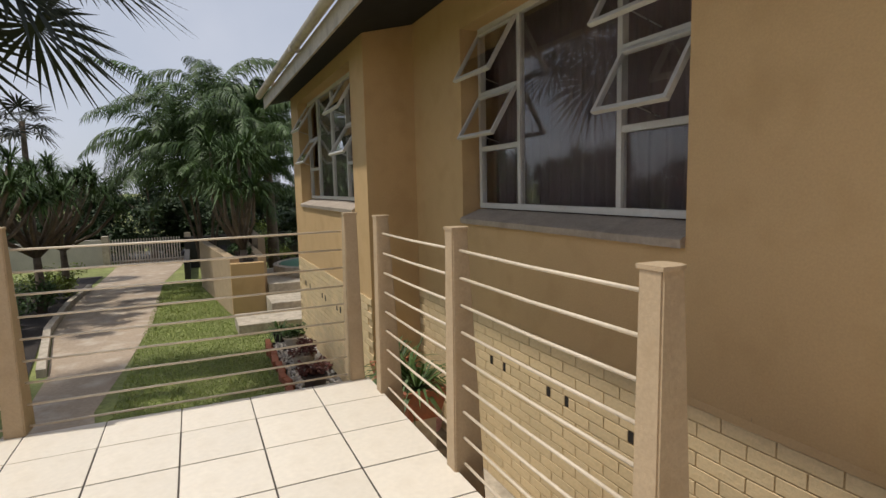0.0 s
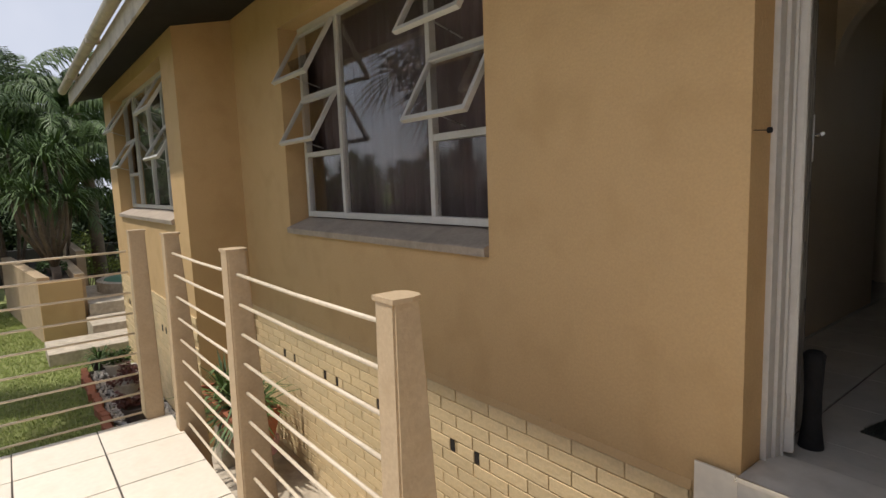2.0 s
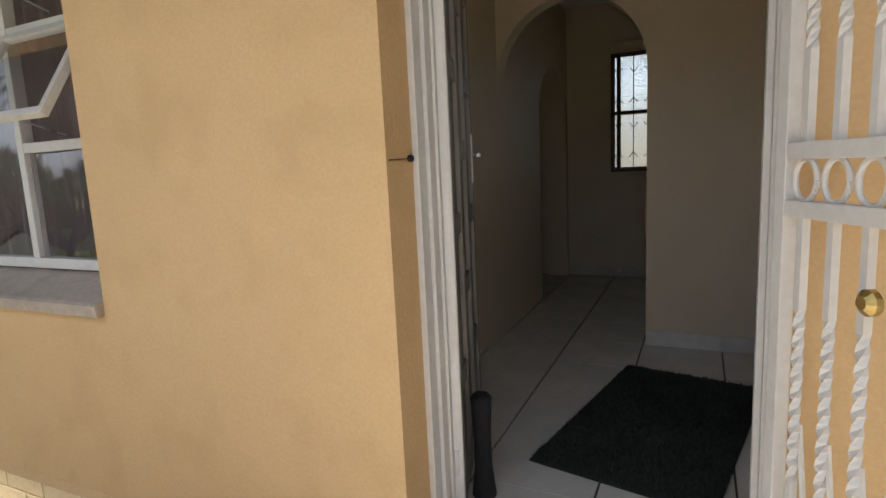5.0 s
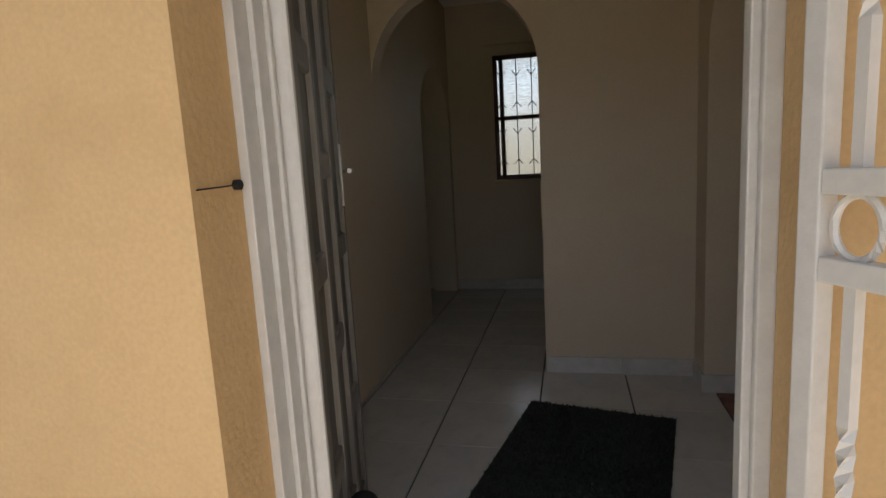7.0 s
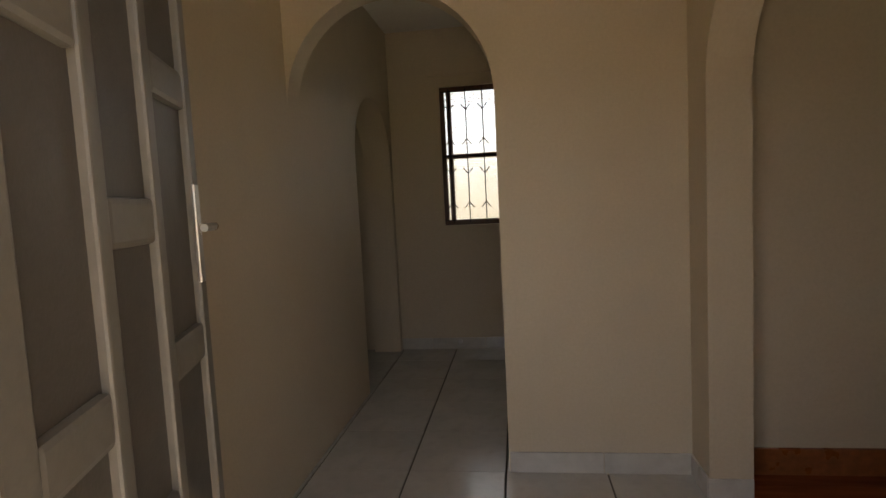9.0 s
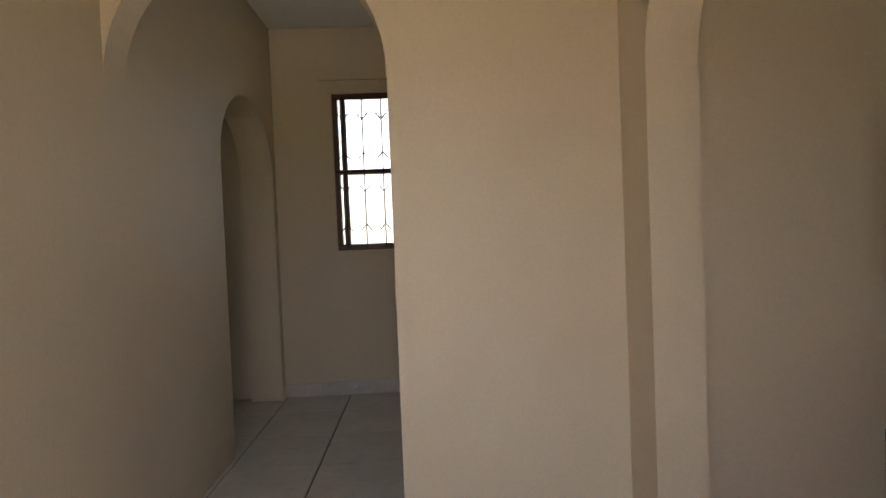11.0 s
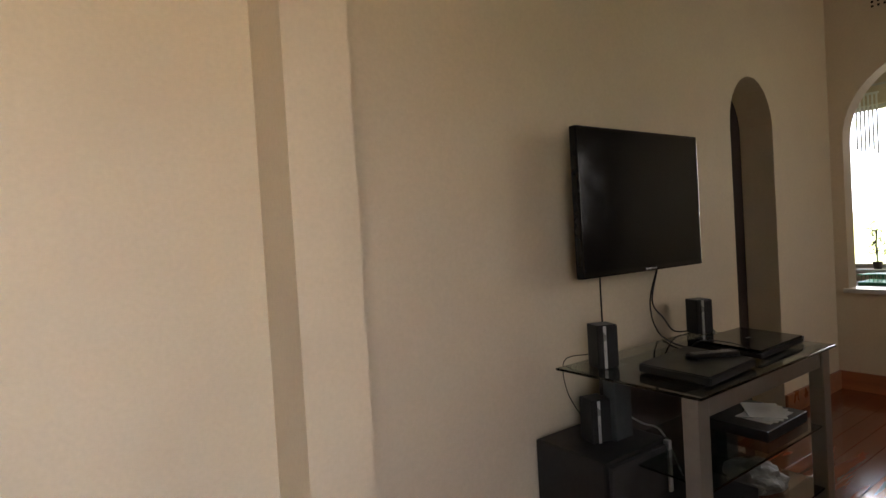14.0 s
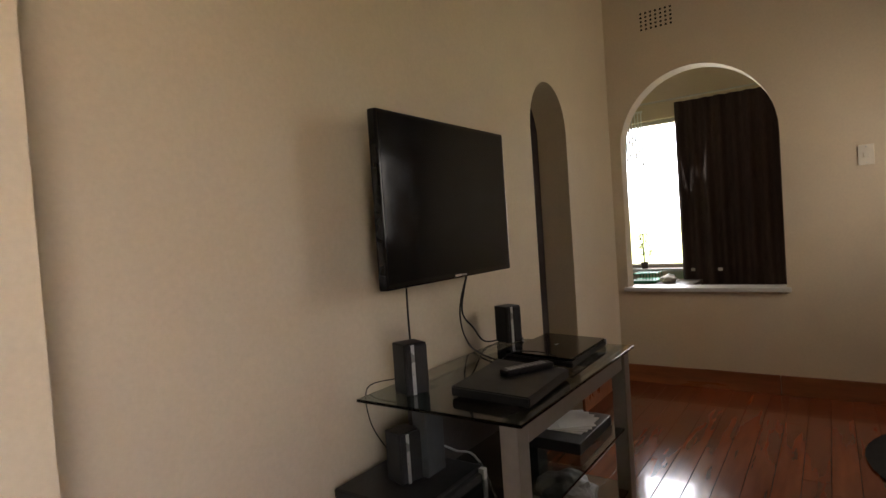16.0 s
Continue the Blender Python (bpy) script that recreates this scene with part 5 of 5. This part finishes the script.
def fan_palm(x, y, height, seed, label, leaves=22, blade=1.15, stalk=1.25, trunk_r=0.17, segs=30):
    """A palm with stiff fan leaves: split blades on long stalks, the older ones hanging."""
    rg = random.Random(seed)
    t = thing("fan_palm", label, "palm", "", (x, y, ground_z(x)))
    bm = bmesh.new()
    tube(bm, [(0, 0, -0.2), (0.05, 0, height * 0.5), (0, 0, height)], trunk_r, 12, 0.8)
    part("trunk", bm, M_BARK, t, smooth=True)
    verts, faces = [], []
    for i in range(leaves):
        a = i * 2.399
        e = 1.1 - 1.75 * i / leaves + rg.uniform(-0.1, 0.1)
        d = Vector((math.cos(a) * math.cos(e), math.sin(a) * math.cos(e), math.sin(e)))
        hub = Vector((0, 0, height)) + d * stalk * rg.uniform(0.85, 1.1) + Vector((0, 0, -0.12))
        side = d.cross(Vector((0, 0, 1))).normalized()
        k = len(verts)
        s = side * 0.018
        b0 = Vector((0, 0, height - 0.05))
        verts += [tuple(b0 - s), tuple(b0 + s), tuple(hub + s), tuple(hub - s)]
        faces.append((k, k + 1, k + 2, k + 3))
        dd = (d + Vector((0, 0, -0.35))).normalized()
        nrm = side.cross(dd).normalized()
        for j in range(segs):
            b = -2.2 + 4.4 * j / (segs - 1)
            r = dd * math.cos(b) + side * math.sin(b)
            ln = blade * (1 - 0.25 * abs(b) / 2.2) * rg.uniform(0.92, 1.06)
            wv = r.cross(nrm).normalized() * 0.042
            m = hub + r * ln * 0.5 + nrm * 0.03 * (-1) ** j
            tip = hub + r * ln + Vector((0, 0, -ln * rg.uniform(0.05, 0.22)))
            k = len(verts)
            verts += [tuple(hub - wv * 0.2), tuple(hub + wv * 0.2), tuple(m + wv), tuple(m - wv), tuple(tip)]
            faces += [(k, k + 1, k + 2, k + 3), (k + 3, k + 2, k + 4)]
    part("crown", raw("crown", verts, faces, M_FAN), None, t)
    return t


fan_palm(-8.4, -2.2, 6.3, 91, "tall fan palm with dark hanging leaves beside the driveway", leaves=26, blade=1.6, stalk=1.5)
fan_palm(-25.0, -5.0, 6.2, 92, "small fan palm rising above the bed", leaves=16, blade=0.8, stalk=0.7, trunk_r=0.12, segs=18)

# pebble bed with pots by the wing
pb = thing("pebble_bed", "bed of white pebbles edged with terracotta blocks by the wing", "flower bed")
part("soil", bmbox(-10.0, 1.75, GROUND - 0.1, -6.3, WING_Y - 0.004, GROUND + 0.02), M_SOIL, pb)
verts, faces = [], []
ico = bmesh.new()
bmesh.ops.create_icosphere(ico, subdivisions=1, radius=1)
base_v = [v.co.copy() for v in ico.verts]
base_f = [[v.index for v in f.verts] for f in ico.faces]
ico.free()
rg = random.Random(55)
for i in range(900):
    x, y = rg.uniform(-9.9, -6.35), rg.uniform(1.78, 2.46)
    s = rg.uniform(0.02, 0.045)
    q = Euler((rg.uniform(0, 3), rg.uniform(0, 3), rg.uniform(0, 3))).to_matrix()
    k = len(verts)
    for v in base_v:
        w = q @ Vector((v.x * s, v.y * s * 0.8, v.z * s * 0.6))
        verts.append((x + w.x, y + w.y, GROUND + 0.035 + w.z))
    faces += [[k + j for j in f] for f in base_f]
tagged(part("pebbles", raw("pebbles", verts, faces, M_PEBBLE), None, pb), kind="stuff")
for i in range(17):
    bm = bmbox(-0.10, -0.05, -0.03, 0.10, 0.05, 0.12, bevel=0.012)
    bm.transform(pose(-6.4 - i * 0.215, 1.70 + 0.02 * math.sin(i * 1.7), GROUND, 0, rg.uniform(-4, 4), rg.uniform(-8, 8)))
    part("edging_block", bm, M_TERRA, pb, "terracotta edging block")


def potted(x, y, r, h, mt, leaf_mt, kind, seed, label, z=GROUND + 0.02):
    rg = random.Random(seed)
    t = thing("potted_plant", label, "potted plant", "potted plants by the house", (x, y, z))
    bm = bmesh.new()
    lathe(bm, [(r * 0.7, 0), (r * 0.95, h * 0.85), (r * 1.05, h * 0.87), (r * 1.05, h), (r * 0.93, h), (r * 0.9, h * 0.9)], (0, 0, 0), 18)
    part("pot", bm, mt, t, smooth=False)
    verts, faces = [], []
    c = Vector((0, 0, h * 0.95))
    if kind == "strap":
        strap_rosette(verts, faces, c, 70, 0.42, rg, 0.022, droop=0.7)
        part("foliage", raw("foliage", verts, faces, leaf_mt), None, t)
    else:
        part("foliage", leaf_quads("foliage", [(rg.uniform(-r, r), rg.uniform(-r, r), h + rg.uniform(0.03, 0.15), 0.11, 60) for _ in range(7)], 0.07, leaf_mt, seed), None, t)
    return t


potted(-6.95, 2.02, 0.17, 0.28, M_POTDARK, M_REDLEAF, "bush", 71, "dark pot with a reddish-leaved plant on the pebbles")
potted(-8.3, 2.1, 0.20, 0.22, M_CONC, M_REDLEAF, "bush", 72, "round stone bowl with a reddish plant on the pebbles")
potted(-9.5, 2.15, 0.20, 0.20, M_CONC, M_LEAF, "bush", 73, "stone bowl with a leafy green plant on the pebbles")
potted(-9.9, 1.95, 0.14, 0.2, M_POTDARK, M_LEAF, "strap", 74, "small dark pot with strap leaves")

# narrow yard between patio and house
yard = setting("yard_floor", bmbox(WING_X1, PY1 - 0.01, GROUND - 0.2, -0.33, Y_OUT, GROUND + 0.06), M_CONC, "rough concrete strip between patio and house", "yard")
tr = thing("terracotta_trough", "red-brown terracotta trough on concrete blocks with spiky plants", "planter")
TRZ = -1.05
bm = bmesh.new()
lo = [(-5.35, 2.45), (-4.30, 2.45), (-4.30, 2.78), (-5.35, 2.78)]
hi = [(-5.42, 2.38), (-4.23, 2.38), (-4.23, 2.85), (-5.42, 2.85)]
a = [bm.verts.new((*p, TRZ)) for p in lo]
b = [bm.verts.new((*p, TRZ + 0.32)) for p in hi]
c = [bm.verts.new(((p[0] + 4.825) * 0.94 - 4.825, (p[1] - 2.615) * 0.84 + 2.615, TRZ + 0.32)) for p in hi]
d = [bm.verts.new((v.co.x, v.co.y, TRZ + 0.25)) for v in c]
bm.faces.new(a[::-1])
bm.faces.new(d)
for k in range(4):
    j = (k + 1) % 4
    bm.faces.new((a[k], a[j], b[j], b[k]))
    bm.faces.new((b[k], b[j], c[j], c[k]))
    bm.faces.new((c[k], c[j], d[j], d[k]))
part("trough", bm, M_TERRA, tr)
for x in (-5.2, -4.55):
    part("support_block", bmbox(x, 2.47, GROUND + 0.06, x + 0.2, 2.76, TRZ, bevel=0.008), M_CONC, tr)
rg = random.Random(77)
for i, x in enumerate((-5.1, -4.75, -4.45)):
    verts, faces = [], []
    strap_rosette(verts, faces, Vector((x, 2.6, TRZ + 0.27)), 60, 0.62, rg, 0.03, droop=0.6)
    part("spiky_plant", raw("spiky_plant", verts, faces, M_PALM), None, tr, "spiky green plant")
bk = thing("plastic_bucket", "white plastic bucket standing on the yard floor", "bucket", at=(-4.62, 2.72, GROUND + 0.06))
bm = bmesh.new()
lathe(bm, [(0.11, 0), (0.14, 0.30), (0.147, 0.30), (0.147, 0.32), (0.135, 0.32), (0.12, 0.05)], (0, 0, 0), 20)
part("body", bm, M_BUCKET, bk)
bg = thing("plastic_bag", "crumpled pink plastic bag in the bucket", "bag", at=(-4.60, 2.74, GROUND + 0.42))
bm = bmesh.new()
bmesh.ops.create_icosphere(bm, subdivisions=4, radius=0.16)
for v in bm.verts:
    v.co *= 1 + 0.35 * noise.noise(v.co * 9) + 0.12 * noise.noise(v.co * 28)
part("bag_body", bm, M_PINK, bg)

# house across the garden, seen in the window glass
hs = thing("neighbour_house", "low house with a red tiled roof across the garden", "house", at=(-24, -32, -2.6))
part("wall", bmbox(-9, -3, 0, 9, 3, 2.6), M_PALEWALL, hs)
bm = bmesh.new()
prism(bm, [(-3.6, 2.5), (3.6, 2.5), (0, 4.4)], "x", -9.5, 9.5)
part("roof", bm, material("red_roof", (0.30, 0.07, 0.04), 0.8, vary=0.2, bump=0.2), hs, "red tiled roof")
for x in (-6, -1.5, 3, 6.5):
    w = part("window", bmbox(x, 3.001, 0.9, x + 1.4, 3.03, 2.0), M_BLACK, hs)
pole = thing("utility_pole", "grey utility pole across the garden", "pole", at=(-16.5, -14.5, -2.0))
bm = bmesh.new()
tube(bm, [(0, 0, 0), (0, 0, 5.6)], 0.10, 8, 0.7)
part("shaft", bm, M_BARK, pole)
part("cross_arm", bmbox(-0.6, -0.05, 5.1, 0.6, 0.05, 5.2), M_BARK, pole)


# ---- pieces: bricks, tiles, floor boards ----
BL, BH, J = 0.31, 0.0875, 0.009
brick_me = mesh("brick", bmbox(-(BL - J) / 2, -0.008, -(BH - J) / 2, (BL - J) / 2, 0.0, (BH - J) / 2, bevel=0.003), M_BRICK)
half_me = mesh("half_brick", bmbox(-(BL / 2 - J) / 2, -0.008, -(BH - J) / 2, (BL / 2 - J) / 2, 0.0, (BH - J) / 2, bevel=0.004), M_BRICK)
bwall = tagged(new("brick_plinth"), "painted face-brick plinth below the plaster", "brick wall", kind="structure")
part("joint_bed", bmbox(WING_X1, Y_OUT - 0.003, GROUND, -0.33, Y_OUT - 0.0005, 0.035), M_MORTAR, bwall)
rg = random.Random(5)
HOLES = (-4.72, -4.46, -3.79, -3.55, -2.86, -2.62, -1.94, -1.70)
n = 0
for row in range(19):
    zc = 0.035 - BH * (row + 0.5)
    x = -0.34 - (BL / 2 if row % 2 else 0)
    while x - BL > WING_X1:
        xc = x - BL / 2
        x -= BL
        if row == 4 and any(abs(xc - h) < BL / 2 for h in HOLES):
            h = min(HOLES, key=lambda q: abs(q - xc))
            for s in (-1, 1):
                w = abs((xc + s * BL / 2) - h) - 0.022
                if w > 0.03:
                    ob = new("brick", half_me)
                    ob.parent = bwall
                    ob.location = (h + s * (0.022 + w / 2), Y_OUT - 0.003, zc)
                    ob.scale = ((w - J) / (BL / 2 - J), 1, 1)
            continue
        ob = new("brick", brick_me)
        ob.parent = bwall
        ob.location = (xc, Y_OUT - 0.003 + rg.uniform(0, 0.002), zc)
        ob.rotation_euler = (0, rg.uniform(-0.004, 0.004), 0)
        n += 1
# weep holes are flat dark blocks; the colour stands for the shade within
for h in HOLES:
    part("weep_hole", bmbox(h - 0.022, Y_OUT - 0.0065, 0.035 - BH * 4.95, h + 0.022, Y_OUT - 0.0035, 0.035 - BH * 4.05), M_HOLE, bwall)
lip = []
for i in range(121):
    lip.append((WING_X1 + 0.002 + (-0.335 - WING_X1) * i / 120, 0.036 + 0.007 * noise.noise(Vector((i * 0.31, 0.4, 0)))))
bm = bmesh.new()
for (xa, za), (xb, zb) in zip(lip, lip[1:]):
    prism(bm, [(xa, za), (xb, zb), (xb, 0.075), (xa, 0.075)], "y", Y_OUT - 0.013, Y_OUT - 0.0002)
bmesh.ops.remove_doubles(bm, verts=bm.verts, dist=1e-5)
for v in bm.verts:
    if v.co.z > 0.07 and v.co.y < Y_OUT - 0.005:
        v.co.y = Y_OUT - 0.001
part("plaster_lip", bm, M_WALL, bwall, "uneven lower edge of the plaster")
for i in range(17):
    x = -0.34 - BL * (i + (0.5 if i % 2 else 0.46))
    part("joint_mark", bmbox(x - 0.003, Y_OUT - 0.0012, 0.035, x + 0.003, Y_OUT - 0.0002, 0.035 + rg.uniform(0.02, 0.075)), M_MORTAR, bwall)
bwing = tagged(new("brick_plinth_wing"), "painted face-brick plinth of the wing", "brick wall", kind="structure")
part("joint_bed", bmbox(WING_X0, WING_Y - 0.003, GROUND - 0.2, WING_X1, WING_Y - 0.0005, -0.03), M_MORTAR, bwing)
bm = bmesh.new()
for row in range(18):
    zc = -0.03 - BH * (row + 0.5)
    x = WING_X1 - 0.002 - (BL / 2 if row % 2 else 0)
    while x - BL > WING_X0:
        if not (row == 5 and int(x * 10) % 9 < 2):
            box(bm, x - BL + J, WING_Y - 0.014, zc - (BH - J) / 2, x, WING_Y - 0.003, zc + (BH - J) / 2)
        x -= BL
tagged(part("bricks", bm, M_BRICK, bwing), kind="stuff")
# dark blocks again, coloured as the shade in the wing's weep holes
for xc in (-9.9, -9.5, -8.45, -8.2, -7.42, -7.2):
    part("weep_hole", bmbox(xc - 0.035, WING_Y - 0.0165, -0.52, xc + 0.035, WING_Y - 0.0145, -0.43), M_HOLE, bwing)

TW, TD = 0.415, 0.393
patio = tagged(new("patio_tiles"), "large cream ceramic patio tiles", "tiles", kind="structure")
tile_me = mesh("tile", bmbox(-TW / 2 + 0.0042, -TD / 2 + 0.0042, -0.004, TW / 2 - 0.0042, TD / 2 - 0.0042, 0.0, bevel=0.002), M_PATIO)
edge_me = mesh("edge_tile", bmbox(-0.37 / 2 + 0.003, -TD / 2 + 0.003, -0.004, 0.37 / 2 - 0.003, TD / 2 - 0.003, 0.0, bevel=0.002), M_PATIO)
for j in range(9):
    for i in range(17):
        ob = new("tile", tile_me if i else edge_me)
        ob.parent = patio
        ob.location = (-2.53 + TW * (i - 0.5) if i else -2.715, PY1 - 0.005 - TD * (j + 0.5), rg.uniform(-0.0008, 0.0004))
for j in range(3):
    for i in range(10):
        ob = new("tile", tile_me)
        ob.parent = patio
        ob.location = (-0.325 + TW * (i + 0.5), PY1 + 0.002 + TD * (j + 0.5), rg.uniform(-0.0008, 0.0004))
        if j == 2 and -0.6 < ob.location.x < 1.2:
            ob.location.z = -0.002

ftiles = tagged(new("floor"), "white marbled ceramic floor tiles with dark joints", "floor", kind="structure")
ft_me = mesh("floor_tile", bmbox(-0.2478, -0.2478, -0.011, 0.2478, 0.2478, 0.0, bevel=0.002), M_FTILE)
for x in XJ:
    for y in YJ:
        xc, yc = x + 0.2525, y + 0.2525
        if xc - 0.25 > 1.40 and yc < Y_TV or yc - 0.25 > Y_BACK or xc < -2.4 or xc - 0.25 > 2.0:
            continue
        if yc - 0.25 < Y_IN and yc + 0.25 < Y_IN:
            continue
        ob = new("floor_tile", ft_me)
        ob.parent = ftiles
        x0, x1, y0, y1 = xc - 0.2525, xc + 0.2525, max(yc - 0.2525, Y_IN - 0.005), yc + 0.2525
        if yc < Y_ARCH:
            x1 = min(x1, 1.335)
        if x1 - x0 < 0.03:
            bpy.data.objects.remove(ob)
            continue
        ob.location = ((x0 + x1) / 2, (y0 + y1) / 2, FLOOR + rg.uniform(-0.0004, 0.0004))
        ob.scale = ((x1 - x0) / 0.505, (y1 - y0) / 0.505, 1)

boards = tagged(new("floor_lounge"), "polished red-brown timber floor boards", "floor", kind="structure")
PW = 0.11
for j in range(22):
    y0 = Y_IN + j * PW
    x = 1.337
    while x < X_END:
        ln = min(rg.uniform(1.2, 2.6), X_END - x)
        part("floor_board", bmbox(x + 0.001, y0 + 0.001, FLOOR - 0.0115, x + ln - 0.001, min(y0 + PW - 0.001, Y_TV), FLOOR + 0.0005, bevel=0.0012), M_WOOD, boards)
        x += ln
setting("floor_kitchen", bmbox(X_END + 0.01, Y_IN, FLOOR - 0.011, 7.1, Y_BACK, FLOOR), M_FTILE, "plain tiled kitchen floor", "floor")
